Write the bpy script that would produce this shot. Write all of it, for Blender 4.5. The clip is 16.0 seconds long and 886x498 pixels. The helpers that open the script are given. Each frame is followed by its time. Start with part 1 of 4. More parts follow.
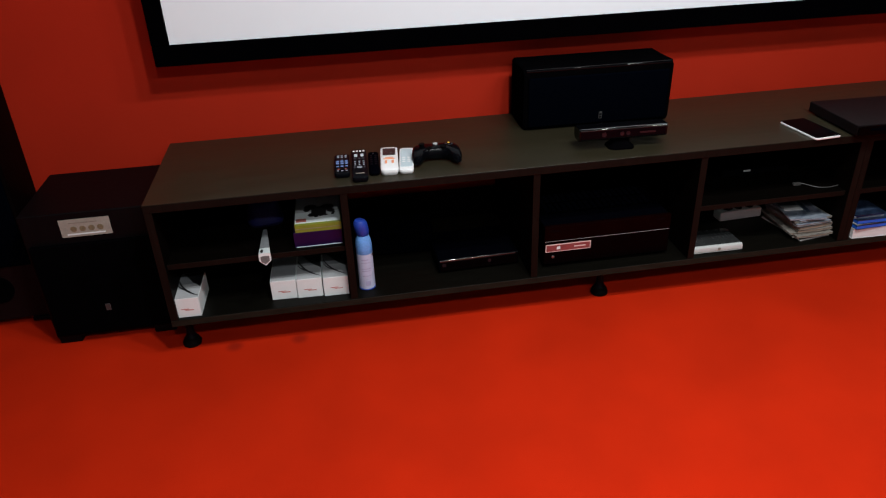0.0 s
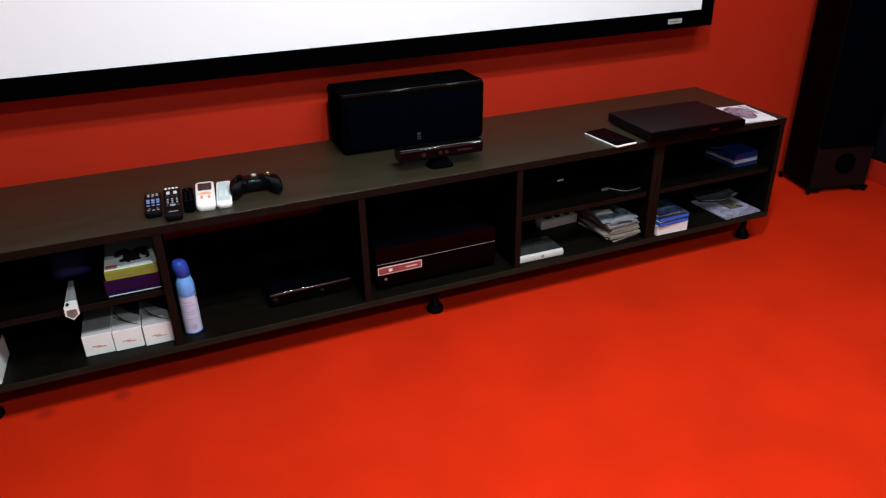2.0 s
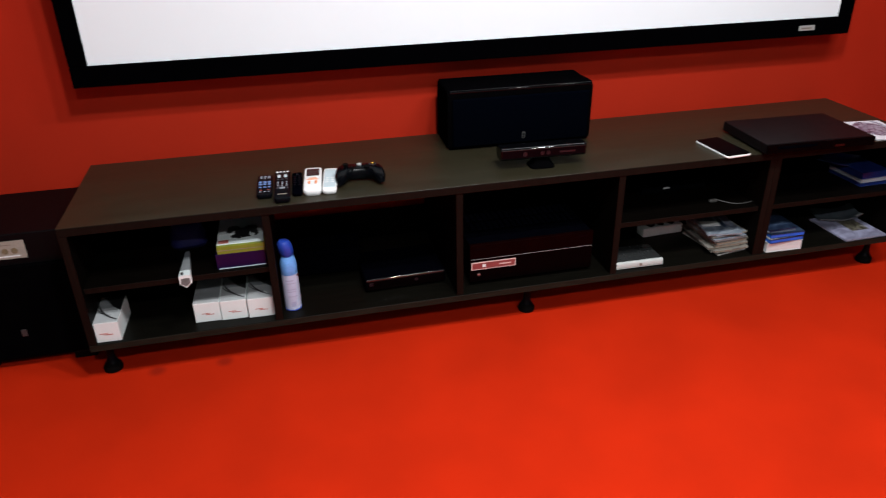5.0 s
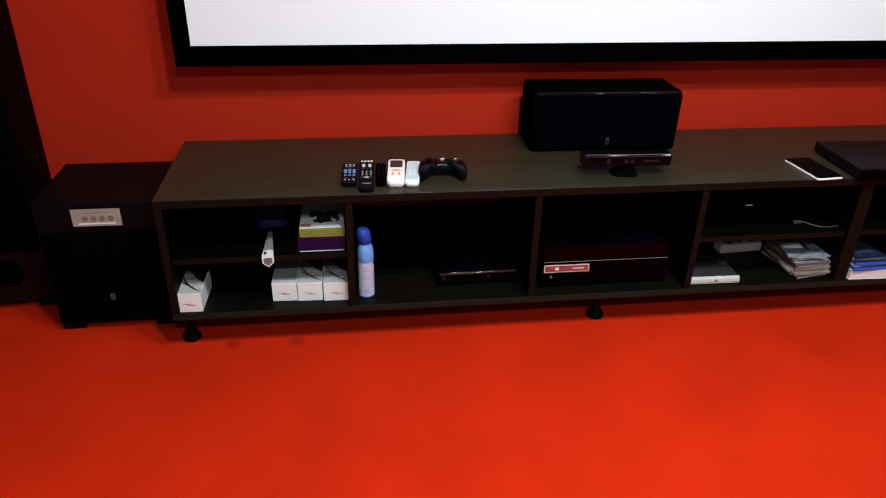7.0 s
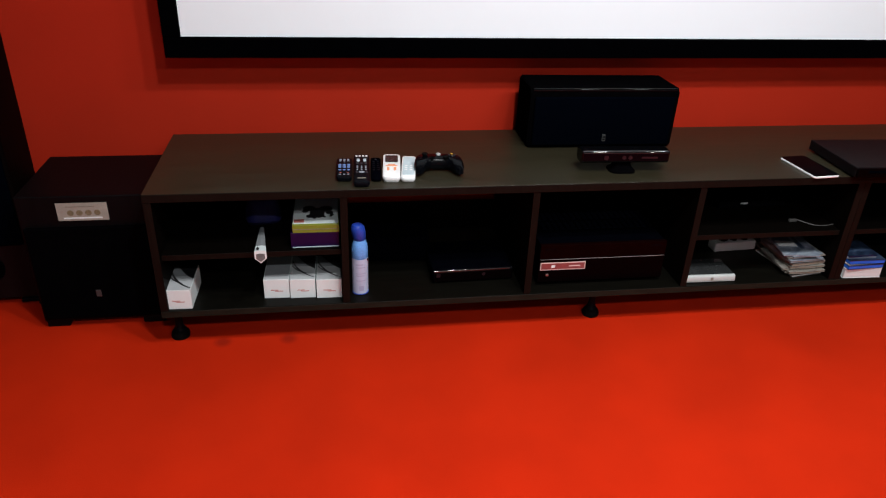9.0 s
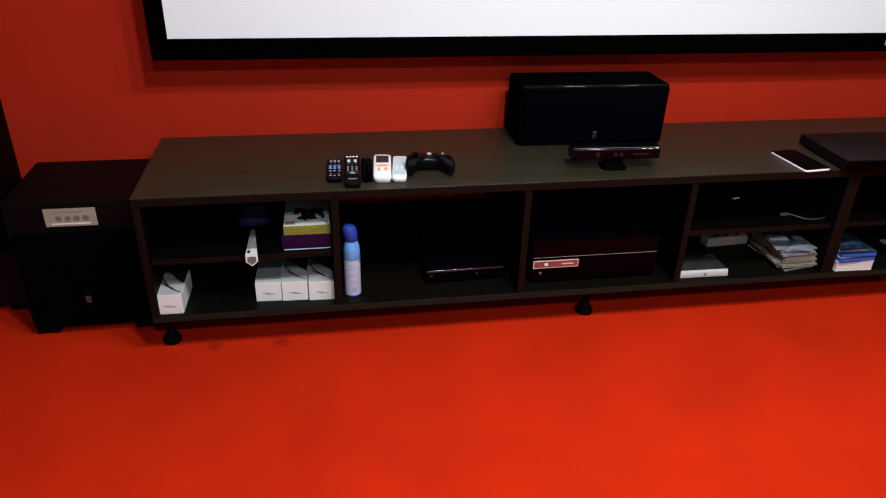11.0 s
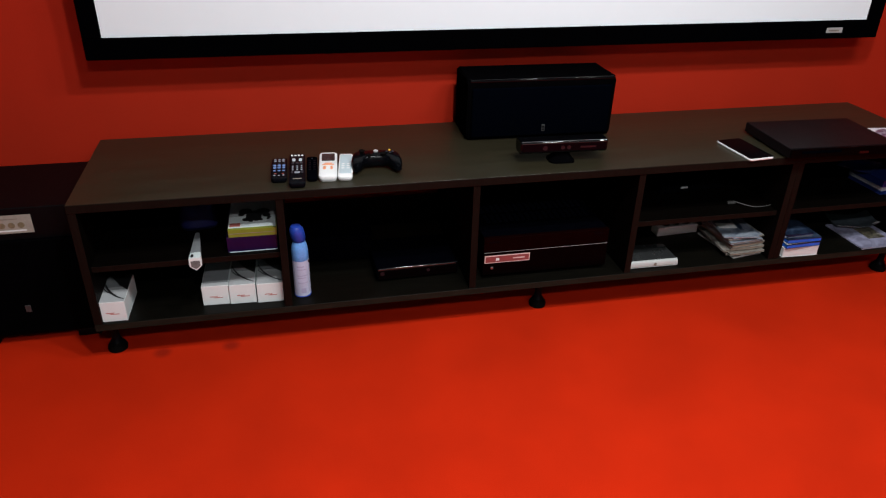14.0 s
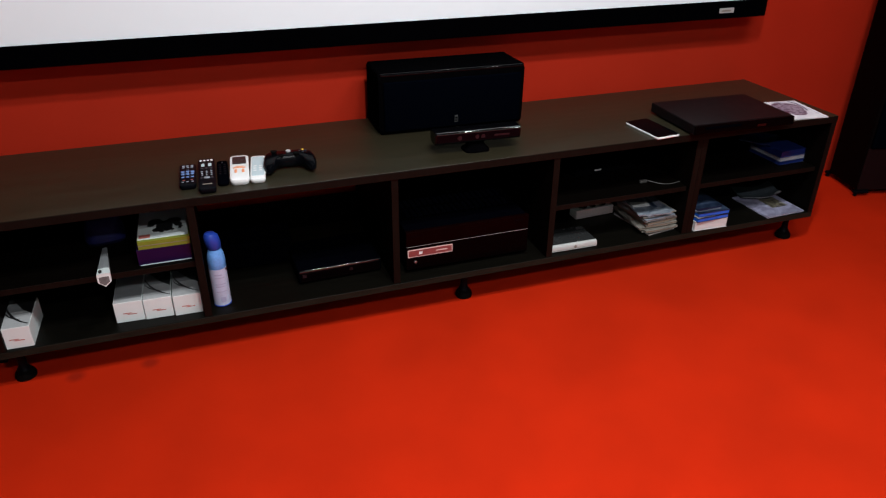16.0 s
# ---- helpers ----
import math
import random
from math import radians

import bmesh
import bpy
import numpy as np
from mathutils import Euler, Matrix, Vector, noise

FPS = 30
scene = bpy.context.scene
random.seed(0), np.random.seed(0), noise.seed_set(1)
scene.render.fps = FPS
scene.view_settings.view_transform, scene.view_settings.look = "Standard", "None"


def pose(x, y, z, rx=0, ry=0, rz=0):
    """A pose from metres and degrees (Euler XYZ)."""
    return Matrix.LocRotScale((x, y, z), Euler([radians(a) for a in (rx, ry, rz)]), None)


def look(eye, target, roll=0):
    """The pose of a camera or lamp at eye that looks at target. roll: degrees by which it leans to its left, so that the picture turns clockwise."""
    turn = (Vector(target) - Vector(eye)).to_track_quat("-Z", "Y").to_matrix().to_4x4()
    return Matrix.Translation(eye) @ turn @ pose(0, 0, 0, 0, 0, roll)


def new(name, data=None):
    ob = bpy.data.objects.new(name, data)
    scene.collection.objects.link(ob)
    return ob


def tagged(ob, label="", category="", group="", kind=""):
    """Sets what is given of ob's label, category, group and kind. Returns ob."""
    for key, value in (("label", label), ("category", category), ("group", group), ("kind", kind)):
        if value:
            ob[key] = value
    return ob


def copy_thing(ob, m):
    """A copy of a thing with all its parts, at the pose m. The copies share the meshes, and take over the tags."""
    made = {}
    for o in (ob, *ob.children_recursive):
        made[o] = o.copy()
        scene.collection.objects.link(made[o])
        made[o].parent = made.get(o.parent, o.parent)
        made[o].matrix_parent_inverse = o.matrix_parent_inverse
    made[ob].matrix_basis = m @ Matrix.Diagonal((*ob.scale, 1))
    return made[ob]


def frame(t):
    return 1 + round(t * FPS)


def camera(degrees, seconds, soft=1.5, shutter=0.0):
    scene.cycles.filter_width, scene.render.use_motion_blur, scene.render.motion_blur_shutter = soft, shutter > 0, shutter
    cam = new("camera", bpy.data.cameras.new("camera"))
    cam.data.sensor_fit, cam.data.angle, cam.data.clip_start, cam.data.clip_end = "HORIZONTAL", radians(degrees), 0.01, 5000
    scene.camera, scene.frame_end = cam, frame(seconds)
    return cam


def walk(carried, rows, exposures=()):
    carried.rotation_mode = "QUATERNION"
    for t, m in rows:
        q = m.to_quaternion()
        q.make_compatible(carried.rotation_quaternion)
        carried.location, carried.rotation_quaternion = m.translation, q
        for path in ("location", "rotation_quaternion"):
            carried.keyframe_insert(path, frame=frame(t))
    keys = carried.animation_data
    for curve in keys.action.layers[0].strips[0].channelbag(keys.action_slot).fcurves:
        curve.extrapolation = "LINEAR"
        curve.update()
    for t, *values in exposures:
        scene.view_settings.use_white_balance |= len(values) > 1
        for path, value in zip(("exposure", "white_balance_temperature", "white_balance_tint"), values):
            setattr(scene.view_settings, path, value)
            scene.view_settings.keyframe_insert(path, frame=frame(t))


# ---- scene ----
cam = camera(63.0, 16.0, soft=1.22, shutter=0.2)
PATH = [
    (0, (-0.002, -1.972, 1.39), (0.264, -0.24, 0.427), -2.2),
    (0.5, (0.009, -1.978, 1.404), (0.331, -0.258, 0.435), -1.2),
    (1, (0.008, -1.974, 1.386), (0.459, -0.27, 0.44), -0.7),
    (1.5, (0.016, -1.968, 1.373), (0.599, -0.298, 0.44), -0.8),
    (2, (0.045, -1.969, 1.376), (0.731, -0.326, 0.466), -1.1),
    (2.5, (0.069, -1.972, 1.369), (0.84, -0.362, 0.468), -1.4),
    (3, (0.086, -1.965, 1.381), (0.932, -0.403, 0.461), -1.3),
    (3.5, (0.148, -1.961, 1.362), (0.953, -0.386, 0.429), -1.7),
    (4, (0.103, -2.007, 1.365), (0.817, -0.377, 0.451), -1.4),
    (4.5, (0.102, -2.01, 1.38), (0.72, -0.345, 0.461), -1.3),
    (5, (0.091, -2.005, 1.399), (0.483, -0.274, 0.476), -1.1),
    (5.2, (0.079, -2.005, 1.4), (0.393, -0.258, 0.479), -1.2),
    (7.3, (0.007, -2.004, 1.426), (0.248, -0.257, 0.482), 1.3),
    (7.5, (-0.003, -1.997, 1.421), (0.256, -0.248, 0.486), 1.6),
    (8, (0.011, -1.944, 1.378), (0.25, -0.19, 0.447), 1.6),
    (8.5, (-0.015, -1.969, 1.414), (0.228, -0.228, 0.461), 1.9),
    (9, (-0.017, -1.972, 1.395), (0.275, -0.231, 0.455), 2.3),
    (11.5, (-0.017, -1.953, 1.387), (0.304, -0.218, 0.447), 1.5),
    (12, (-0.055, -1.922, 1.381), (0.307, -0.201, 0.429), 1.5),
    (12.5, (-0.064, -1.89, 1.398), (0.345, -0.21, 0.394), 1.0),
    (13, (0.001, -1.931, 1.386), (0.379, -0.238, 0.391), 1.6),
    (13.5, (0.026, -1.94, 1.394), (0.405, -0.227, 0.435), 1.6),
    (14, (0.045, -1.945, 1.406), (0.443, -0.239, 0.441), 1.5),
    (14.5, (0.051, -1.949, 1.398), (0.448, -0.253, 0.416), 1.1),
    (15, (0.056, -1.95, 1.39), (0.491, -0.263, 0.409), 0.5),
    (15.5, (0.037, -1.942, 1.381), (0.559, -0.27, 0.415), 0.8),
    (16, (0.06, -1.943, 1.38), (0.653, -0.292, 0.42), 0.5),
]
EXPOSURES = [(0.0, -0.42), (0.5, -0.32), (1.0, -0.24), (1.5, -0.18), (2.0, -0.05), (3.0, 0.00), (3.5, -0.06), (4.5, -0.05), (5.0, -0.06), (7.5, -0.07), (9.0, -0.16), (11.5, -0.15),
             (12.0, -0.24), (12.5, -0.34), (13.0, -0.46), (13.5, -0.37), (14.0, -0.30), (15.0, -0.38), (16.0, -0.33)]
walk(cam, [(t, look(eye, target, roll)) for t, eye, target, roll in PATH], exposures=EXPOSURES)

# ---- light ----
world = bpy.data.worlds.new("room_dark")
scene.world = world
world.use_nodes = True
world.node_tree.nodes["Background"].inputs[0].default_value = (0.02, 0.02, 0.022, 1)
world.node_tree.nodes["Background"].inputs[1].default_value = 0.2

LAMPS = [(1.59, -1.15), (1.95, -1.15), (0.86, -1.15), (0.45, -1.45), (0.25, -3.0), (1.30, -3.0)]
LAMP_POWER = [15, 13, 34, 46, 44, 32]
CEILING = 2.7
for (lx, ly), power in zip(LAMPS, LAMP_POWER):
    data = bpy.data.lights.new("downlight_glow", "AREA")
    data.shape, data.size, data.energy, data.color = "DISK", 0.15, power, (0.95, 0.985, 1.0)
    data.spread = radians(176)
    lamp = new("downlight_glow", data)
    lamp.matrix_world = pose(lx, ly, CEILING - 0.012)


# ---- materials ----
def mat(name, base, rough=0.5, metal=0.0, var=0.12, scale=40.0, fine=300.0, bump=0.0, stretch=(1, 1, 1), spec=0.5, coat=0.0, sheen=0.0, grime=0.0):
    m = bpy.data.materials.new(name)
    m.use_nodes = True
    nt = m.node_tree
    b = nt.nodes["Principled BSDF"]
    L = nt.links.new
    co = nt.nodes.new("ShaderNodeTexCoord")
    mp = nt.nodes.new("ShaderNodeMapping")
    mp.inputs["Scale"].default_value = stretch
    L(co.outputs["Object"], mp.inputs["Vector"])
    n1 = nt.nodes.new("ShaderNodeTexNoise")
    n1.inputs["Scale"].default_value, n1.inputs["Detail"].default_value = scale, 4
    n2 = nt.nodes.new("ShaderNodeTexNoise")
    n2.inputs["Scale"].default_value, n2.inputs["Detail"].default_value = fine, 2
    L(mp.outputs[0], n1.inputs["Vector"])
    L(mp.outputs[0], n2.inputs["Vector"])
    mix = nt.nodes.new("ShaderNodeMix")
    mix.data_type = "FLOAT"
    mix.inputs[0].default_value = 0.4
    L(n1.outputs["Fac"], mix.inputs[2])
    L(n2.outputs["Fac"], mix.inputs[3])
    ramp = nt.nodes.new("ShaderNodeValToRGB")
    ramp.color_ramp.elements[0].position, ramp.color_ramp.elements[1].position = 0.33, 0.67
    ramp.color_ramp.elements[0].color = (*[c * (1 - var) for c in base], 1)
    ramp.color_ramp.elements[1].color = (*[min(1, c * (1 + var)) for c in base], 1)
    L(mix.outputs[0], ramp.inputs[0])
    L(ramp.outputs[0], b.inputs["Base Color"])
    rr = nt.nodes.new("ShaderNodeMapRange")
    rr.inputs["To Min"].default_value, rr.inputs["To Max"].default_value = max(0.02, rough - 0.07 - grime), min(1, rough + 0.07 + grime)
    L(n1.outputs["Fac"], rr.inputs["Value"])
    L(rr.outputs[0], b.inputs["Roughness"])
    b.inputs["Metallic"].default_value = metal
    b.inputs["Specular IOR Level"].default_value = spec
    b.inputs["Coat Weight"].default_value = coat
    b.inputs["Coat Roughness"].default_value = 0.08
    if sheen:
        b.inputs["Sheen Weight"].default_value = sheen
        b.inputs["Sheen Roughness"].default_value = 0.5
        b.inputs["Sheen Tint"].default_value = (*base, 1)
    if bump:
        bm_ = nt.nodes.new("ShaderNodeBump")
        bm_.inputs["Strength"].default_value, bm_.inputs["Distance"].default_value = bump, 0.003
        L(mix.outputs[0], bm_.inputs["Height"])
        L(bm_.outputs[0], b.inputs["Normal"])
    return m


def carpet_material():
    m = mat("red_carpet", (0.45, 0.0165, 0.0028), 0.95, var=0.15, scale=3.0, fine=380, bump=0.8, spec=0.03, sheen=0.06)
    nt = m.node_tree
    b = nt.nodes["Principled BSDF"]
    ramp = next(n for n in nt.nodes if n.type == "VALTORGB")
    geo = nt.nodes.new("ShaderNodeTexCoord")
    last = ramp.outputs[0]
    # old pressure marks of furniture legs in the pile
    for cx, cy in ((-0.392, 0.034), (-0.183, 0.033)):
        d = nt.nodes.new("ShaderNodeVectorMath")
        d.operation = "DISTANCE"
        d.inputs[1].default_value = (cx, cy, 0)
        nt.links.new(geo.outputs["Object"], d.inputs[0])
        r = nt.nodes.new("ShaderNodeMapRange")
        r.inputs["From Min"].default_value, r.inputs["From Max"].default_value = 0.012, 0.034
        r.inputs["To Min"].default_value, r.inputs["To Max"].default_value = 0.6, 0.0
        nt.links.new(d.outputs["Value"], r.inputs["Value"])
        mx = nt.nodes.new("ShaderNodeMix")
        mx.data_type = "RGBA"
        nt.links.new(r.outputs[0], mx.inputs[0])
        nt.links.new(last, mx.inputs[6])
        mx.inputs[7].default_value = (0.16, 0.008, 0.004, 1)
        last = mx.outputs[2]
    nt.links.new(last, b.inputs["Base Color"])
    return m


CARPET = carpet_material()
RED_WALL = mat("red_wall_paint", (0.39, 0.0185, 0.0055), 0.75, var=0.05, scale=5, fine=260, bump=0.12, spec=0.12)
NAVY_WALL = mat("navy_wall_paint", (0.0022, 0.0022, 0.0050), 0.9, var=0.12, scale=6, fine=300, bump=0.15, spec=0.08)
RED_SKIRT = mat("red_carpet_skirting", (0.36, 0.015, 0.006), 0.95, var=0.12, scale=8, fine=400, bump=0.5, spec=0.05)
DARK_CEILING = mat("dark_ceiling_paint", (0.09, 0.09, 0.095), 0.9, var=0.05, scale=4, fine=200, bump=0.1, spec=0.1)
GREY_WALL = mat("grey_wall_paint", (0.30, 0.30, 0.30), 0.9, var=0.05, scale=4, fine=200, bump=0.1, spec=0.1)
# inner boards near black: the shade of the bays is in these two colours
WENGE_SHADED = mat("shaded_wenge_laminate", (0.0016, 0.0011, 0.0008), 0.5, var=0.4, scale=9, fine=60, bump=0.05, stretch=(1, 14, 14), spec=0.03)
WENGE_BASE = mat("shaded_olive_wenge", (0.0030, 0.0026, 0.0018), 0.45, var=0.35, scale=9, fine=60, bump=0.05, stretch=(1, 12, 12), spec=0.08)
# lit tones of the same laminate, for the top, front lip and edges
TOP_LAMINATE = mat("lit_olive_brown_laminate", (0.0205, 0.0172, 0.0095), 0.36, var=0.16, scale=5, fine=60, bump=0.04, stretch=(1, 8, 8), spec=0.26)
LIP_EDGE = mat("lit_olive_edge", (0.0125, 0.0108, 0.0075), 0.5, var=0.4, scale=12, fine=80, stretch=(1, 10, 10), spec=0.08)
WENGE_UP = mat("lit_wenge_upright", (0.0062, 0.0036, 0.0026), 0.5, var=0.35, scale=9, fine=60, bump=0.05, stretch=(14, 14, 1), spec=0.07)
SCREEN_WHITE = mat("matt_white_screen", (0.84, 0.91, 0.95), 0.8, var=0.01, scale=2, fine=500, bump=0.03, spec=0.1)
VELVET = mat("black_velvet", (0.0006, 0.0006, 0.0009), 0.95, var=0.2, scale=30, fine=500, bump=0.2, spec=0.0)
BLACK_PLASTIC = mat("black_plastic", (0.0018, 0.0022, 0.0036), 0.42, var=0.2, scale=60, fine=600, bump=0.06, spec=0.05)
GLOSS_BLACK = mat("gloss_black_lacquer", (0.0014, 0.0014, 0.0018), 0.045, var=0.15, scale=20, fine=400, spec=0.20, grime=-0.055)
GLOSS_LIP = mat("gloss_black_lip", (0.002, 0.002, 0.0025), 0.06, var=0.15, scale=20, fine=400, spec=0.6, coat=0.6, grime=-0.05)
SATIN_BLACK = mat("satin_black_vinyl", (0.0011, 0.0010, 0.0013), 0.75, var=0.2, scale=30, fine=500, bump=0.05, spec=0.0)
CLOTH_BLACK = mat("black_grille_cloth", (0.0006, 0.0010, 0.0024), 0.97, var=0.3, scale=250, fine=1200, bump=0.4, spec=0.0)
TOWER_WOOD = mat("dark_cherry_veneer", (0.0018, 0.0008, 0.0008), 0.55, var=0.3, scale=8, fine=70, stretch=(12, 12, 1), spec=0.02)
PLINTH_WOOD = mat("wine_red_veneer", (0.0080, 0.0034, 0.0038), 0.5, var=0.25, scale=8, fine=70, stretch=(12, 12, 1), spec=0.05)
SUB_WOOD = mat("black_ash_veneer", (0.0024, 0.0015, 0.0019), 0.55, var=0.3, scale=10, fine=80, stretch=(12, 12, 1), spec=0.08)
RUBBER = mat("black_rubber", (0.002, 0.002, 0.002), 0.8, var=0.2, scale=60, fine=300, spec=0.05)
STEEL = mat("brushed_steel", (0.45, 0.45, 0.46), 0.35, metal=1.0, var=0.1, scale=30, fine=400)
BADGE = mat("dull_silver_badge", (0.050, 0.049, 0.05), 0.45, metal=0.3, var=0.1, scale=60, fine=400)
SILVER = mat("silver_print", (0.36, 0.36, 0.36), 0.4, var=0.05, scale=60, fine=400)


LABEL_PAPER = mat("cream_sticker", (0.29, 0.27, 0.23), 0.6, var=0.12, scale=50, fine=400)
HOLLOW = mat("shaded_grey_plastic", (0.12, 0.12, 0.12), 0.6, var=0.3, scale=60, fine=300)
TAIL_GREY = mat("smoky_grey_plastic", (0.20, 0.21, 0.22), 0.4, var=0.2, scale=50, fine=300)
LABEL_GOLD = mat("dull_gold_print", (0.16, 0.13, 0.075), 0.5, var=0.3, scale=120, fine=600)
LABEL_GREY = mat("grey_print", (0.20, 0.17, 0.14), 0.6, var=0.3, scale=90, fine=500)
WHITE_CARD = mat("white_glossy_card", (0.69, 0.75, 0.75), 0.32, var=0.04, scale=20, fine=300)
GREY_CARD = mat("grey_shaded_card", (0.22, 0.23, 0.24), 0.35, var=0.12, scale=30, fine=300)
RED_PRINT = mat("red_print", (0.42, 0.12, 0.10), 0.4, var=0.1, scale=90, fine=500)
BLACK_PRINT = mat("black_print", (0.008, 0.008, 0.009), 0.35, var=0.1, scale=90, fine=500)
PURPLE_CARD = mat("purple_card", (0.009, 0.0026, 0.030), 0.35, var=0.12, scale=25, fine=300, spec=0.25)
YELLOW_CARD = mat("lime_yellow_card", (0.17, 0.20, 0.022), 0.35, var=0.14, scale=25, fine=300)
BLUE_CLOTH = mat("dark_blue_nylon", (0.0025, 0.003, 0.036), 0.7, var=0.3, scale=30, fine=500, bump=0.3, spec=0.2)
CAN_BLUE = mat("light_blue_tin", (0.12, 0.30, 0.66), 0.3, var=0.28, scale=32, fine=300)
CAN_WHITE = mat("white_lilac_tin", (0.44, 0.47, 0.62), 0.3, var=0.10, scale=30, fine=300)
CAP_BLUE = mat("royal_blue_plastic", (0.016, 0.05, 0.34), 0.38, var=0.12, scale=40, fine=300)
LILAC_PRINT = mat("lilac_print", (0.34, 0.34, 0.50), 0.4, var=0.1, scale=90, fine=500)
# white lid card greyed to carry the dimmer light on box tops
LID_CARD = mat("greyed_lid_card", (0.40, 0.41, 0.42), 0.35, var=0.10, scale=14, fine=300)
WHITE_PLASTIC = mat("white_plastic", (0.80, 0.80, 0.80), 0.35, var=0.03, scale=40, fine=400)
PALE_BLUE = mat("pale_blue_plastic", (0.50, 0.60, 0.64), 0.35, var=0.05, scale=40, fine=400)
LCD = mat("grey_display", (0.035, 0.03, 0.03), 0.2, var=0.1, scale=40, fine=400)
ORANGE = mat("orange_rubber", (0.78, 0.30, 0.14), 0.5, var=0.08, scale=60, fine=400)
KEY_GREY = mat("light_grey_key", (0.24, 0.26, 0.30), 0.5, var=0.35, scale=60, fine=400)
KEY_BLUE = mat("blue_key", (0.12, 0.20, 0.42), 0.5, var=0.35, scale=60, fine=400)
KEY_RED = mat("red_key", (0.25, 0.05, 0.04), 0.5, var=0.2, scale=60, fine=400)
KEY_YELLOW = mat("yellow_key", (0.75, 0.45, 0.05), 0.5, var=0.08, scale=60, fine=400)
SCREEN_GLASS = mat("black_screen_glass", (0.0015, 0.0015, 0.002), 0.08, var=0.1, scale=10, fine=100, spec=0.04)
# black panel whose colour holds the red reflection of the carpet
RED_REFLECTION = mat("carpet_red_reflection", (0.0034, 0.0004, 0.0004), 0.3, var=0.3, scale=12, fine=200, spec=0.02)
MATT_BLACK = mat("matt_black_metal", (0.0007, 0.0008, 0.0018), 0.85, var=0.25, scale=40, fine=400, bump=0.05, spec=0.0)
PINK_LABEL = mat("pink_red_label", (0.22, 0.045, 0.045), 0.45, var=0.2, scale=60, fine=400)
PINK_BORDER = mat("pale_pink_border", (0.66, 0.50, 0.47), 0.45, var=0.05, scale=60, fine=400)
SILVER_CASE = mat("silver_satin_case", (0.24, 0.25, 0.255), 0.26, metal=0.92, var=0.05, scale=30, fine=400)
SILVER_FRONT = mat("pale_silver_front", (0.46, 0.48, 0.47), 0.35, metal=0.1, var=0.08, scale=30, fine=400)
PAGES = mat("cut_paper_pages", (0.22, 0.18, 0.13), 0.8, var=0.3, scale=6, fine=60, stretch=(1, 1, 60))
PAGES_WHITE = mat("white_cut_pages", (0.60, 0.60, 0.60), 0.8, var=0.14, scale=6, fine=60, stretch=(1, 1, 60))
SMOKED_DARK = mat("smoked_black_panel", (0.0014, 0.0005, 0.0006), 0.25, var=0.15, scale=20, fine=200, spec=0.02)
TRIM_LINE = mat("pale_trim_line", (0.22, 0.20, 0.20), 0.4, var=0.1, scale=60, fine=400)
LEAD_GREY = mat("dull_white_cable", (0.042, 0.04, 0.038), 0.5, var=0.15, scale=60, fine=300)
KEY_DIM = mat("dim_coloured_key", (0.02, 0.022, 0.03), 0.4, var=0.2, scale=60, fine=400)
PAGES_DIM = mat("grey_cut_pages", (0.11, 0.12, 0.16), 0.8, var=0.25, scale=6, fine=60, stretch=(1, 1, 60))
PAGES_GREY = mat("pale_grey_case_edge", (0.20, 0.20, 0.23), 0.6, var=0.12, scale=20, fine=200)
BLUE_DIM = mat("royal_blue_case", (0.005, 0.013, 0.085), 0.35, var=0.2, scale=30, fine=300)
BLUE_COVER = mat("blue_book_cover", (0.012, 0.11, 0.58), 0.35, var=0.2, scale=30, fine=300)


def print_material(name, colours, scale, rough=0.3):
    """A printed picture: soft patches of several inks."""
    m = bpy.data.materials.new(name)
    m.use_nodes = True
    nt = m.node_tree
    b = nt.nodes["Principled BSDF"]
    co = nt.nodes.new("ShaderNodeTexCoord")
    n = nt.nodes.new("ShaderNodeTexNoise")
    n.inputs["Scale"].default_value, n.inputs["Detail"].default_value, n.inputs["Distortion"].default_value = scale, 3, 1.2
    nt.links.new(co.outputs["Object"], n.inputs["Vector"])
    r = nt.nodes.new("ShaderNodeValToRGB")
    el = r.color_ramp.elements
    while len(el) < len(colours):
        el.new(0.5)
    for i, c in enumerate(colours):
        el[i].position = 0.32 + 0.36 * i / (len(colours) - 1)
        el[i].color = (*c, 1)
    nt.links.new(n.outputs["Fac"], r.inputs[0])
    nt.links.new(r.outputs[0], b.inputs["Base Color"])
    b.inputs["Roughness"].default_value = rough
    return m


COVER_BLUEGREY = print_material("bluegrey_magazine_print", [(0.03, 0.04, 0.06), (0.08, 0.10, 0.14), (0.24, 0.27, 0.31), (0.10, 0.12, 0.16)], 9)
# dark photo ink; also the shaded tops of the blue books
COVER_NAVY = print_material("navy_photo_and_shaded_cover", [(0.004, 0.007, 0.016), (0.014, 0.024, 0.05), (0.04, 0.06, 0.10)], 20)
COVER_NEWS = print_material("newsprint", [(0.12, 0.11, 0.095), (0.21, 0.19, 0.165), (0.05, 0.043, 0.04)], 60, 0.7)
COVER_VIOLET = print_material("violet_magazine_print", [(0.20, 0.19, 0.31), (0.30, 0.30, 0.42), (0.16, 0.15, 0.22), (0.25, 0.26, 0.35)], 9)
COVER_LEAFLET = print_material("white_leaflet_print", [(0.78, 0.78, 0.82), (0.70, 0.68, 0.74), (0.80, 0.80, 0.83)], 10)
COVER_PLUM = print_material("plum_photo_print", [(0.03, 0.014, 0.035), (0.10, 0.05, 0.09), (0.40, 0.36, 0.44), (0.05, 0.03, 0.07), (0.16, 0.10, 0.16)], 26)
COVER_STEEL = print_material("steel_blue_print", [(0.10, 0.11, 0.18), (0.20, 0.21, 0.30), (0.14, 0.15, 0.22)], 30)
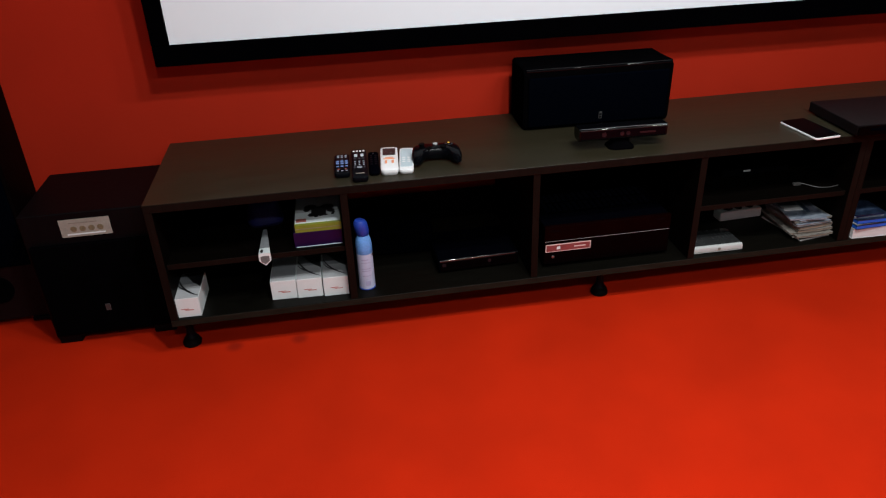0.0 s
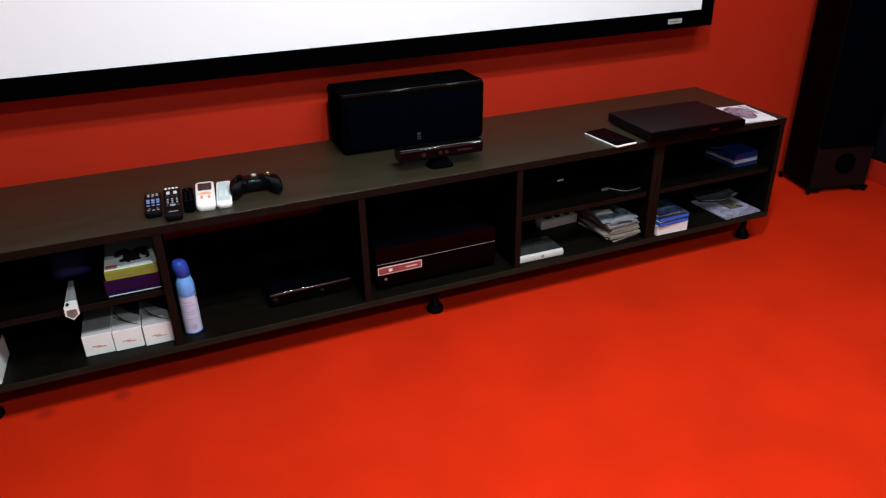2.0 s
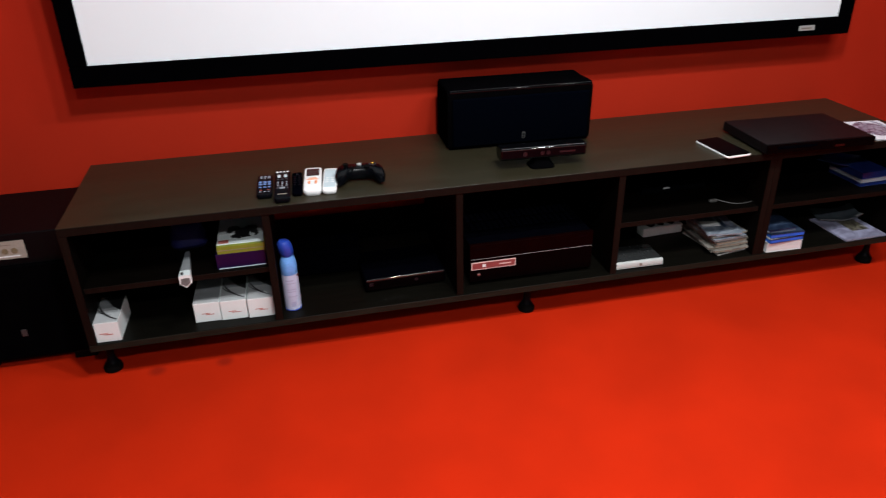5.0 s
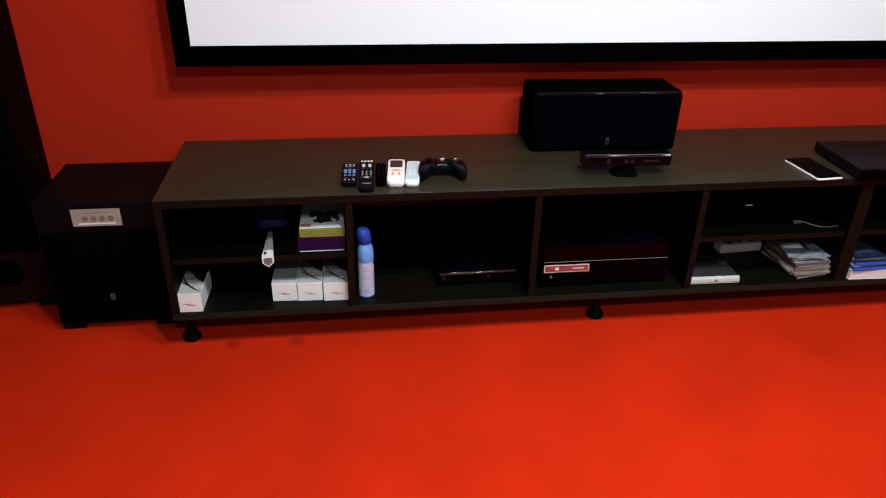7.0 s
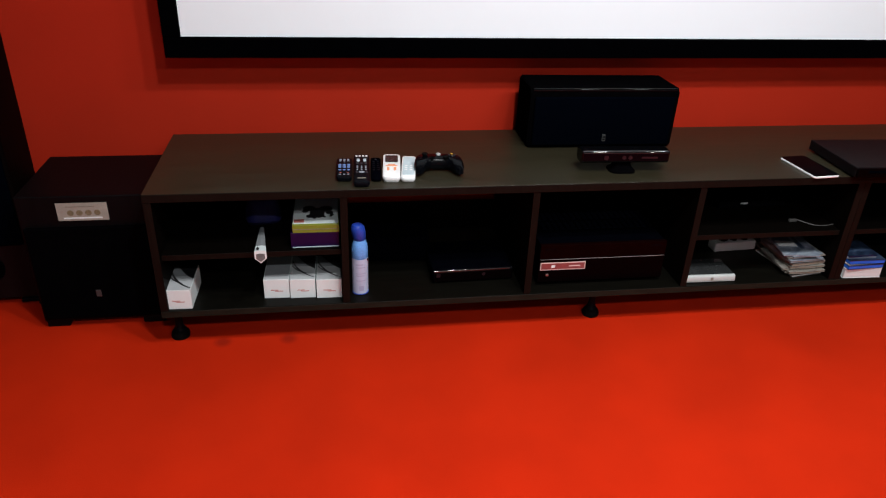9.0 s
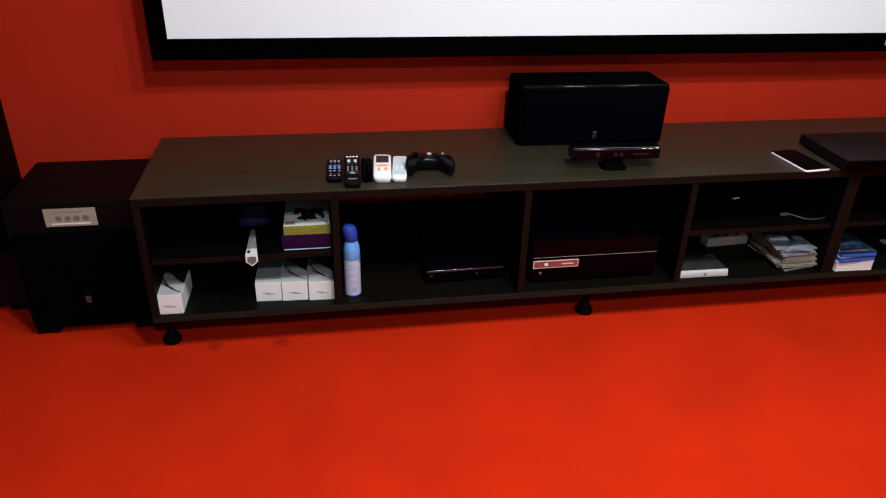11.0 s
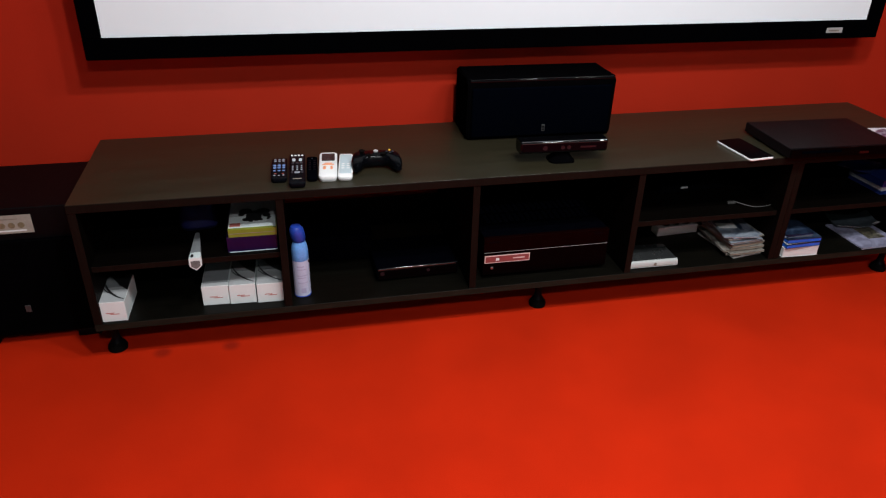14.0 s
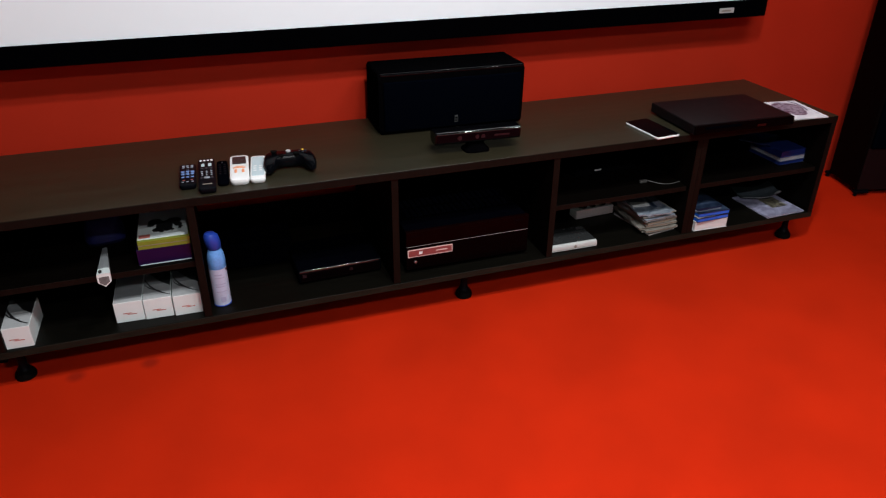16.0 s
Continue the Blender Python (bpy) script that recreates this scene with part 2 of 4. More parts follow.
COVER_STILL = print_material("dark_still_life_print", [(0.012, 0.010, 0.012), (0.045, 0.04, 0.03), (0.16, 0.145, 0.10), (0.03, 0.02, 0.03), (0.30, 0.29, 0.28)], 26)
COVER_SLATE = print_material("slate_cover_print", [(0.035, 0.045, 0.055), (0.07, 0.085, 0.10), (0.05, 0.06, 0.075)], 14)
COVER_DARKBLUE = print_material("dark_blue_case_print", [(0.004, 0.007, 0.03), (0.008, 0.02, 0.11), (0.012, 0.018, 0.04), (0.06, 0.075, 0.13)], 30)


# ---- builders ----
def finish(bm, name, material, parent=None, label="", smooth=False):
    bmesh.ops.recalc_face_normals(bm, faces=bm.faces)
    me = bpy.data.meshes.new(name)
    bm.to_mesh(me)
    bm.free()
    for m in material if isinstance(material, (list, tuple)) else [material]:
        me.materials.append(m)
    if smooth:
        me.shade_smooth()
        me.set_sharp_from_angle(angle=radians(40))
    ob = new(name, me)
    if parent:
        ob.parent = parent
    if label:
        tagged(ob, label)
    return ob


def part(name, bm, material, parent, label="", smooth=False):
    return finish(bm, name, material, parent, label, smooth)


def thing(name, at, label, category, group="", rz=0.0):
    e = new(name)
    e.empty_display_size = 0.05
    e.matrix_basis = pose(*at, 0, 0, rz)
    return tagged(e, label, category, group)


def slab(x0, y0, z0, x1, y1, z1, bevel=0.0015, seg=2, bm=None, index=0):
    bm = bm or bmesh.new()
    m = Matrix.Translation(((x0 + x1) / 2, (y0 + y1) / 2, (z0 + z1) / 2)) @ Matrix.Diagonal((abs(x1 - x0), abs(y1 - y0), abs(z1 - z0), 1))
    made = bmesh.ops.create_cube(bm, size=1, matrix=m)["verts"]
    for f in {f for v in made for f in v.link_faces}:
        f.material_index = index
    if bevel:
        bmesh.ops.bevel(bm, geom=list({e for v in made for e in v.link_edges}), offset=bevel, segments=seg, affect="EDGES", profile=0.5)
    return bm


def lathe(profile, seg=24, bm=None, m=Matrix.Identity(4)):
    """Spins (radius, height) pairs round z."""
    bm = bm or bmesh.new()
    rings = []
    for r, z in profile:
        rings.append([bm.verts.new(m @ Vector((r * math.cos(2 * math.pi * i / seg), r * math.sin(2 * math.pi * i / seg), z))) for i in range(seg)])
    for a, b in zip(rings, rings[1:]):
        for i in range(seg):
            bm.faces.new((a[i], a[(i + 1) % seg], b[(i + 1) % seg], b[i]))
    bm.faces.new(rings[0])
    bm.faces.new(rings[-1])
    return bm


def outline(w, d, r, seg=5):
    """A rectangle w by d round the origin with rounded corners."""
    pts = []
    for cx, cy, a0 in ((w / 2 - r, d / 2 - r, 0), (-w / 2 + r, d / 2 - r, 90), (-w / 2 + r, -d / 2 + r, 180), (w / 2 - r, -d / 2 + r, 270)):
        for i in range(seg + 1):
            a = radians(a0 + 90 * i / seg)
            pts.append((cx + r * math.cos(a), cy + r * math.sin(a)))
    return pts


def loft(layers, bm=None, m=Matrix.Identity(4)):
    """Joins outlines of equal length, each (points, z), with caps at both ends."""
    bm = bm or bmesh.new()
    rings = [[bm.verts.new(m @ Vector((x, y, z))) for x, y in pts] for pts, z in layers]
    n = len(rings[0])
    for a, b in zip(rings, rings[1:]):
        for i in range(n):
            bm.faces.new((a[i], a[(i + 1) % n], b[(i + 1) % n], b[i]))
    bm.faces.new(rings[0])
    bm.faces.new(rings[-1])
    return bm


def pillow_box(w, d, h, r, edge=0.002, bm=None, m=Matrix.Identity(4)):
    """A flat body with rounded corners and softened rims, standing on z = 0."""
    e = edge
    return loft([(outline(w - 2 * e, d - 2 * e, max(r - e, 0.0005)), 0), (outline(w - 0.6 * e, d - 0.6 * e, r), 0.3 * e), (outline(w, d, r), e),
                 (outline(w, d, r), h - e), (outline(w - 0.6 * e, d - 0.6 * e, r), h - 0.3 * e), (outline(w - 2 * e, d - 2 * e, max(r - e, 0.0005)), h)], bm, m)


def prism(pts, x0, x1, bm=None, m=Matrix.Identity(4)):
    """Pulls a (y, z) profile along x."""
    return loft([(pts, x0), (pts, x1)], bm, m @ Matrix(((0, 0, 1, 0), (1, 0, 0, 0), (0, 1, 0, 0), (0, 0, 0, 1))))


# ---- the room ----
WALL_Y, RIGHT_X, LEFT_X, BACK_Y = 0.57, 3.322, -2.3, -3.6


def structure(name, bm, material, label, smooth=False):
    return tagged(finish(bm, name, material, None, "", smooth), label, name.split("_")[0], kind="structure")


structure("floor", slab(LEFT_X - 0.12, BACK_Y - 0.12, -0.1, RIGHT_X + 0.12, WALL_Y + 0.12, 0, 0), CARPET, "bright red short-pile wall-to-wall carpet")
structure("wall_north", slab(LEFT_X - 0.12, WALL_Y, 0, RIGHT_X + 0.12, WALL_Y + 0.12, CEILING, 0), RED_WALL, "red painted wall behind the projector screen")
structure("wall_east", slab(RIGHT_X, BACK_Y, 0, RIGHT_X + 0.12, WALL_Y - 0.001, CEILING, 0), NAVY_WALL, "dark navy wall above a red skirting band")
structure("wall_west", slab(LEFT_X - 0.12, BACK_Y, 0, LEFT_X, WALL_Y - 0.001, CEILING, 0), NAVY_WALL, "dark navy plain side wall")
structure("wall_south", slab(LEFT_X - 0.12, BACK_Y - 0.12, 0, RIGHT_X + 0.12, BACK_Y - 0.001, CEILING, 0), GREY_WALL, "plain grey wall behind the viewer")
structure("ceiling", slab(LEFT_X - 0.12, BACK_Y - 0.12, CEILING, RIGHT_X + 0.12, WALL_Y + 0.12, CEILING + 0.1, 0), DARK_CEILING, "dark grey matt painted ceiling")
structure("baseboard", slab(RIGHT_X - 0.012, BACK_Y + 0.01, 0, RIGHT_X - 0.0005, WALL_Y - 0.003, 0.106, 0.003), RED_SKIRT, "red carpet-covered skirting along the navy wall")

GLOW = bpy.data.materials.new("lamp_glass")
GLOW.use_nodes = True
GLOW.node_tree.nodes["Principled BSDF"].inputs["Emission Color"].default_value = (1, 0.95, 0.88, 1)
GLOW.node_tree.nodes["Principled BSDF"].inputs["Emission Strength"].default_value = 20
for lx, ly in LAMPS:
    dl = thing("downlight", (lx, ly, CEILING), "round white recessed ceiling downlight, switched on", "ceiling light", "ceiling downlights")
    part("trim_ring", lathe([(0.052, 0), (0.052, -0.004), (0.07, -0.004), (0.07, 0)], 32), SILVER, dl)
    part("lens", lathe([(0.0005, -0.0005), (0.05, -0.0005), (0.05, -0.003), (0.0005, -0.003)], 32), GLOW, dl, "glowing frosted lens")

# ---- projector screen ----
SX0, SX1, SZ0, FRAME_W, STILE_W, PROUD = -0.533, 2.286, 0.817, 0.065, 0.054, 0.12
SZ1 = SZ0 + 2 * FRAME_W + (SX1 - SX0 - 2 * STILE_W) * 9 / 16


def projector_screen():
    s = thing("projector_screen", ((SX0 + SX1) / 2, WALL_Y, SZ0), "large fixed white projection screen with a black velvet frame", "projector screen")
    w, h, f, g, p = (SX1 - SX0) / 2, SZ1 - SZ0, FRAME_W, STILE_W, PROUD
    part("screen_fabric", slab(-w + g - 0.01, -p + 0.014, f - 0.01, w - g + 0.01, -p + 0.022, h - f + 0.01, 0), SCREEN_WHITE, s, "plain matt white projection fabric")
    part("frame_rail", slab(-w, -p, 0, w, -p + 0.035, f, 0.003), VELVET, s)
    part("frame_rail", slab(-w, -p, h - f, w, -p + 0.035, h, 0.003), VELVET, s)
    part("frame_stile", slab(-w, -p + 0.0005, f + 0.0005, -w + g, -p + 0.035, h - f - 0.0005, 0.003), VELVET, s)
    part("frame_stile", slab(w - g, -p + 0.0005, f + 0.0005, w, -p + 0.035, h - f - 0.0005, 0.003), VELVET, s)
    for x in (-0.9, 0.0, 0.9):
        part("wall_bracket", slab(x - 0.03, -p + 0.0355, h - 0.06, x + 0.03, -0.0005, h - 0.02, 0.002), STEEL, s)
        part("wall_bracket", slab(x - 0.03, -p + 0.0355, 0.02, x + 0.03, -0.0005, 0.05, 0.002), STEEL, s)
    plate = part("maker_plate", slab(w - 0.228, -p - 0.0025, 0.022, w - 0.160, -p + 0.0005, 0.041, 0.0008), SILVER, s, "small silver maker's plate with dark print")
    part("print_bar", slab(w - 0.219, -p - 0.0032, 0.028, w - 0.175, -p - 0.0024, 0.034, 0), LABEL_GREY, plate)
    return s


projector_screen()

# ---- low media stand ----
TX0, TX1, TD, TH = -0.558, 2.310, 0.518, 0.54
BOT0, BOT1, TOP0 = 0.124, 0.147, 0.514
DIVS = (0.010, 0.602, 1.152)
DOUBLE = 1.720
SHELF = 0.333


def stand_leg(parent, x, y):
    """A levelling leg: a mounting plate, a waisted stem and a flared round foot."""
    at = Matrix.Translation((x, y, 0))
    leg = part("leg", lathe([(0.020, 0.030), (0.013, 0.042), (0.0115, 0.060), (0.013, 0.085), (0.019, 0.104), (0.022, 0.1145)], 20, m=at), BLACK_PLASTIC, parent, "black waisted levelling leg under the stand", True)
    part("mounting_plate", slab(x - 0.03, y - 0.03, 0.1147, x + 0.03, y + 0.03, 0.1237, 0.001), BLACK_PLASTIC, leg)
    part("foot", lathe([(0.024, 0.0), (0.029, 0.002), (0.030, 0.010), (0.027, 0.019), (0.022, 0.026), (0.018, 0.0298)], 28, m=at), RUBBER, leg, "round flared black foot", True)


def media_stand():
    s = thing("media_stand", (0, 0, 0), "long low dark wenge open media stand on black legs", "tv stand")
    # outer faces take the lit tones, boards inside the bays the shaded ones
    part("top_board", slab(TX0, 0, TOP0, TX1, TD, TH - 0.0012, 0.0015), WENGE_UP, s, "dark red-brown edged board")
    part("top_laminate", slab(TX0 + 0.001, 0.001, TH - 0.0010, TX1 - 0.001, TD - 0.001, TH, 0.0004, 1), TOP_LAMINATE, s, "matt olive brown laminate with streaky grain, coloured lighter as the lit top")
    part("bottom_board", slab(TX0, 0.002, BOT0, TX1, TD, BOT1, 0.0015), WENGE_BASE, s, "olive laminate bottom board, coloured dark for the shade in the bays")
    part("front_lip", slab(TX0 + 0.0005, 0.0004, BOT0 + 0.0008, TX1 - 0.0005, 0.0016, BOT1 - 0.0008, 0.0004, 1), LIP_EDGE, s, "olive-grey front edge, coloured lighter for the light on it")
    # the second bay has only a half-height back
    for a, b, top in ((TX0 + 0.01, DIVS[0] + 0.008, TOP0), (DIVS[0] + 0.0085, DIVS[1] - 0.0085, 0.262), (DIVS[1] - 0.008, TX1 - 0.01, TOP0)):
        part("back_panel", slab(a, TD - 0.006, BOT1, b, TD - 0.001, top, 0), WENGE_SHADED, s)

    def banded(name, x0, x1, y0, z0, z1, back):
        # dark shaded board behind a thin strip in the lit edge tone
        board = part(name, slab(x0, y0 + 0.0012, z0, x1, back, z1, 0.0008), WENGE_SHADED, s)
        part("lit_edge", slab(x0, y0, z0, x1, y0 + 0.0010, z1, 0.0004, 1), WENGE_UP, board, "dark red-brown front edge in the lit tone")

    banded("side_panel", TX0 + 0.0005, TX0 + 0.023, 0.001, BOT1 + 0.0005, TOP0 - 0.0005, TD - 0.007)
    banded("side_panel", TX1 - 0.023, TX1 - 0.0005, 0.001, BOT1 + 0.0005, TOP0 - 0.0005, TD - 0.007)
    for x in DIVS + (DOUBLE - 0.0115, DOUBLE + 0.0115):
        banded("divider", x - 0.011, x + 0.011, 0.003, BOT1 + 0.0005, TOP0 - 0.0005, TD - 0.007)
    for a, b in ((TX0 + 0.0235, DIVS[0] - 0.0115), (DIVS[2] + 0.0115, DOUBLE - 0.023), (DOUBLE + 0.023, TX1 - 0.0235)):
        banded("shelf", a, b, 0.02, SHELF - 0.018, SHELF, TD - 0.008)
    for x in (-0.530, 0.867, 2.279):
        for y in (0.084, 0.44):
            stand_leg(s, x, y)
    return s


media_stand()


# ---- loudspeakers ----
def rounded_section(w, d, r_front, r_back=0.004):
    pts = []
    for cx, cy, r, a0 in ((w / 2 - r_back, d / 2 - r_back, r_back, 0), (-w / 2 + r_back, d / 2 - r_back, r_back, 90),
                          (-w / 2 + r_front, -d / 2 + r_front, r_front, 180), (w / 2 - r_front, -d / 2 + r_front, r_front, 270)):
        for i in range(7):
            a = radians(a0 + 15 * i)
            pts.append((cx + r * math.cos(a), cy + r * math.sin(a)))
    return pts


def centre_speaker():
    s = thing("centre_speaker", (0.905, 0.405, TH), "black centre loudspeaker with dark cloth grille on the stand", "speaker", rz=-1.5)
    w, d, h = 0.518, 0.186, 0.208
    prof = [(-d / 2 + 0.012, 0.0), (d / 2, 0.0), (d / 2, h - 0.006), (d / 2 - 0.006, h)]
    prof += [(-d / 2 + 0.012 - 0.012 * math.sin(radians(a)), h - 0.012 + 0.012 * math.cos(radians(a))) for a in range(0, 91, 15)]
    prof += [(-d / 2, 0.012), (-d / 2 + 0.004, 0.004)]
    bm = loft([(prof, -w / 2 + 0.012), (prof, -w / 2), (prof, w / 2), (prof, w / 2 - 0.012)][1:3], m=Matrix(((0, 0, 1, 0), (1, 0, 0, 0), (0, 1, 0, 0), (0, 0, 0, 1))))
    rim = [e for e in bm.edges if abs(e.verts[0].co.x - e.verts[1].co.x) < 1e-6]
    bmesh.ops.bevel(bm, geom=rim, offset=0.006, segments=3, affect="EDGES")
    part("cabinet", bm, SATIN_BLACK, s, "satin black cabinet", True)
    rim = [(-d / 2 - 0.0012 + 0.0055 * (1 - math.sin(radians(a))), h - 0.0045 + 0.0055 * math.cos(radians(a))) for a in range(0, 91, 15)] + [(-d / 2 - 0.0012, h - 0.0075), (-d / 2 + 0.004, h - 0.0075)]
    part("edge_trim", prism(rim, -w / 2 + 0.008, w / 2 - 0.008), GLOSS_BLACK, s, "gloss black rounded top edge", True)
    bm = slab(-w / 2 + 0.014, -d / 2 - 0.010, 0.012, w / 2 - 0.014, -d / 2 + 0.001, h - 0.026, 0.006, 3)
    g = part("grille", bm, CLOTH_BLACK, s, "stretched black cloth grille", True)
    b = part("badge", slab(0.002, -d / 2 - 0.0125, 0.028, 0.014, -d / 2 - 0.0095, 0.052, 0.001), BADGE, g, "small dull silver badge")
    for i in range(2):
        part("badge_bar", slab(0.004, -d / 2 - 0.0132, 0.032 + 0.009 * i, 0.012, -d / 2 - 0.0124, 0.037 + 0.009 * i, 0), VELVET, b)


def tower_speaker(x, y, rz):
    s = thing("tower_speaker", (x, y, 0), "tall dark cherry floor-standing loudspeaker with a low round port", "speaker", "front tower loudspeakers", rz)
    w, d, h = 0.29, 0.225, 1.15
    part("cabinet", loft([(rounded_section(w, d, 0.012), 0.03), (rounded_section(w, d, 0.012), h)]), TOWER_WOOD, s, "dark cherry veneered cabinet", True)
    part("grille", slab(-w / 2 + 0.008, -d / 2 - 0.018, 0.235, w / 2 - 0.008, -d / 2 - 0.0003, h - 0.015, 0.006, 3), CLOTH_BLACK, s, "long black cloth grille", True)
    part("plinth", slab(-w / 2 + 0.002, -d / 2 - 0.006, 0.031, w / 2 - 0.002, -d / 2 - 0.0004, 0.232, 0.002), PLINTH_WOOD, s, "wine-tinted lower front panel")
    m = Matrix.Translation((0.012, -d / 2 - 0.0062, 0.150)) @ Matrix.Rotation(radians(90), 4, "X")
    part("port", lathe([(0.034, 0.0004), (0.050, 0.0002), (0.050, 0.004), (0.045, 0.005), (0.034, 0.0012)], 32, m=m), SATIN_BLACK, s, "flared black bass port", True)
    part("port_throat", lathe([(0.0005, 0.0004), (0.0338, 0.0004), (0.0338, 0.0010), (0.0005, 0.0010)], 32, m=m), VELVET, s)
    for sx in (-1, 1):
        for sy in (-1, 1):
            cx, cy = sx * (w / 2 + 0.012), sy * (d / 2 + 0.004)
            f = part("foot", slab(min(cx, cx - sx * 0.07), cy - 0.010, 0.016, max(cx, cx - sx * 0.07), cy + 0.010, 0.0298, 0.003), BLACK_PLASTIC, s, "black outrigger foot")
            part("spike", lathe([(0.003, 0.0), (0.009, 0.004), (0.009, 0.0162)], 12, m=Matrix.Translation((cx - sx * 0.012, cy, 0))), BLACK_PLASTIC, f)
    return s


def subwoofer():
    w, d, h = 0.38, 0.345, 0.468
    s = thing("subwoofer", (-0.780, 0.344, 0), "black ash cube subwoofer with a white sticker beside the stand", "speaker")
    part("cabinet", slab(-w / 2, -d / 2, 0.025, w / 2, d / 2, h, 0.004, 3), SUB_WOOD, s, "black ash veneered cabinet")
    g = part("grille", slab(-w / 2 + 0.012, -d / 2 - 0.016, 0.04, w / 2 - 0.012, -d / 2 - 0.0004, h - 0.10, 0.005, 3), SATIN_BLACK, s, "black cloth grille")
    part("badge", slab(-0.007, -d / 2 - 0.019, 0.122, 0.009, -d / 2 - 0.0155, 0.146, 0.001), BADGE, g)
    st = part("sticker", slab(-0.075, -d / 2 - 0.0014, h - 0.081, 0.073, -d / 2 - 0.0002, h - 0.022, 0), LABEL_PAPER, s, "cream printed sticker with dark bars")
    for k in range(4):
        m = Matrix.Translation((-0.036 + 0.026 * k, -d / 2 - 0.0014, h - 0.055)) @ Matrix.Rotation(radians(90), 4, "X")
        part("print_mark", lathe([(0.0005, 0), (0.0095, 0), (0.0095, 0.0006), (0.0005, 0.0006)], 16, m=m), LABEL_GOLD, st)
    part("print_bar", slab(-0.058, -d / 2 - 0.0020, h - 0.0745, 0.054, -d / 2 - 0.0012, h - 0.0700, 0), WHITE_CARD, st, "white printed line")
    part("print_bar", slab(-0.048, -d / 2 - 0.0020, h - 0.036, 0.036, -d / 2 - 0.0012, h - 0.033, 0), LABEL_GREY, st)
    for sx in (-1, 1):
        for sy in (-1, 1):
            part("foot", slab(sx * (w / 2 - 0.004), sy * (d / 2 - 0.004), 0.0, sx * (w / 2 - 0.074), sy * (d / 2 - 0.060), 0.0247, 0.003), SUB_WOOD, s)


centre_speaker()
tower_speaker(3.062, 0.376, -15)
tower_speaker(-1.184, 0.438, 3)
subwoofer()


# ---- things on top of the stand ----
def key_mesh(w, l, h, r):
    bm = pillow_box(w, l, h, r, min(0.0008, h * 0.4))
    bmesh.ops.recalc_face_normals(bm, faces=bm.faces)
    me = bpy.data.meshes.new("key")
    bm.to_mesh(me)
    bm.free()
    return me


def remote(x, y, w, l, h, body, label, keys, rz=0.0, r=0.01, ks=1.0):
    """keys: (material, columns, rows, centre y, key width, key length, pitch x, pitch y)."""
    s = thing("remote_control", (x, y, TH), label, "remote control", "remotes on the stand", rz)
    bodyob = part("body", loft([(outline(w * 0.86, l * 0.95, r * 0.8), 0), (outline(w * 0.97, l * 0.99, r), h * 0.35), (outline(w, l, r), h * 0.7),
                                (outline(w * 0.97, l * 0.985, r), h * 0.94), (outline(w * 0.90, l * 0.96, r * 0.8), h)]), body, s, smooth=True)
    for material, cols, rows, cy, kw, kl, px, py in keys:
        me = key_mesh(kw, kl * ks, 0.0022, min(kw, kl * ks) * 0.35)
        me.materials.append(material)
        for i in range(cols):
            for k in range(rows):
                ob = new("key", me)
                ob.parent = s
                ob.location = ((i - (cols - 1) / 2) * px, (cy + (k - (rows - 1) / 2) * py) * ks, h - 0.0004)
    return s


remote(0.017, 0.139, 0.047, 0.163, 0.016, BLACK_PLASTIC, "short black remote control with blue and coloured keys",
       [(KEY_GREY, 3, 2, 0.058, 0.008, 0.006, 0.012, 0.012), (KEY_BLUE, 3, 2, 0.010, 0.010, 0.012, 0.0135, 0.017), (KEY_DIM, 1, 1, 0.036, 0.007, 0.005, 0, 0),
        (KEY_BLUE, 3, 1, -0.022, 0.009, 0.007, 0.0135, 0), (KEY_RED, 2, 1, -0.045, 0.007, 0.005, 0.022, 0), (KEY_GREY, 3, 1, -0.058, 0.007, 0.004, 0.013, 0)], rz=-2, ks=1.01)
remote(0.070, 0.127, 0.048, 0.234, 0.018, BLACK_PLASTIC, "long black remote control with white and grey keys",
       [(WHITE_PLASTIC, 4, 1, 0.092, 0.007, 0.008, 0.0105, 0), (KEY_DIM, 3, 1, 0.034, 0.008, 0.009, 0.013, 0), (PALE_BLUE, 2, 1, 0.058, 0.010, 0.020, 0.020, 0),
        (KEY_GREY, 3, 3, -0.002, 0.006, 0.005, 0.013, 0.013), (KEY_GREY, 1, 1, -0.033, 0.017, 0.011, 0, 0), (KEY_DIM, 2, 1, -0.033, 0.006, 0.012, 0.030, 0), (LABEL_GREY, 1, 1, -0.078, 0.026, 0.004, 0, 0)], rz=-2.4, ks=1.08)
remote(0.115, 0.140, 0.032, 0.178, 0.012, MATT_BLACK, "slim plain black remote control with dark keys",
       [(BLACK_PLASTIC, 2, 5, 0.012, 0.008, 0.006, 0.014, 0.014), (KEY_DIM, 1, 1, 0.055, 0.005, 0.005, 0, 0)], rz=-3, r=0.012, ks=1.26)
ac = remote(0.164, 0.142, 0.055, 0.196, 0.019, WHITE_PLASTIC, "white remote control with dark display and orange keys",
            [(ORANGE, 2, 1, -0.027, 0.0075, 0.020, 0.021, 0), (ORANGE, 1, 1, -0.006, 0.036, 0.0045, 0, 0), (ORANGE, 1, 1, 0.002, 0.024, 0.003, 0, 0)], rz=-5, r=0.014, ks=1.2)
part("display", pillow_box(0.040, 0.058, 0.002, 0.004, 0.0008, m=Matrix.Translation((0, 0.052, 0.0186))), LCD, ac, "dark grey display window")
pb = remote(0.217, 0.136, 0.044, 0.188, 0.015, WHITE_PLASTIC, "off-white remote control with a pale blue key panel", [(WHITE_PLASTIC, 2, 3, -0.01, 0.010, 0.006, 0.016, 0.014)], rz=-7, r=0.012, ks=1.2)
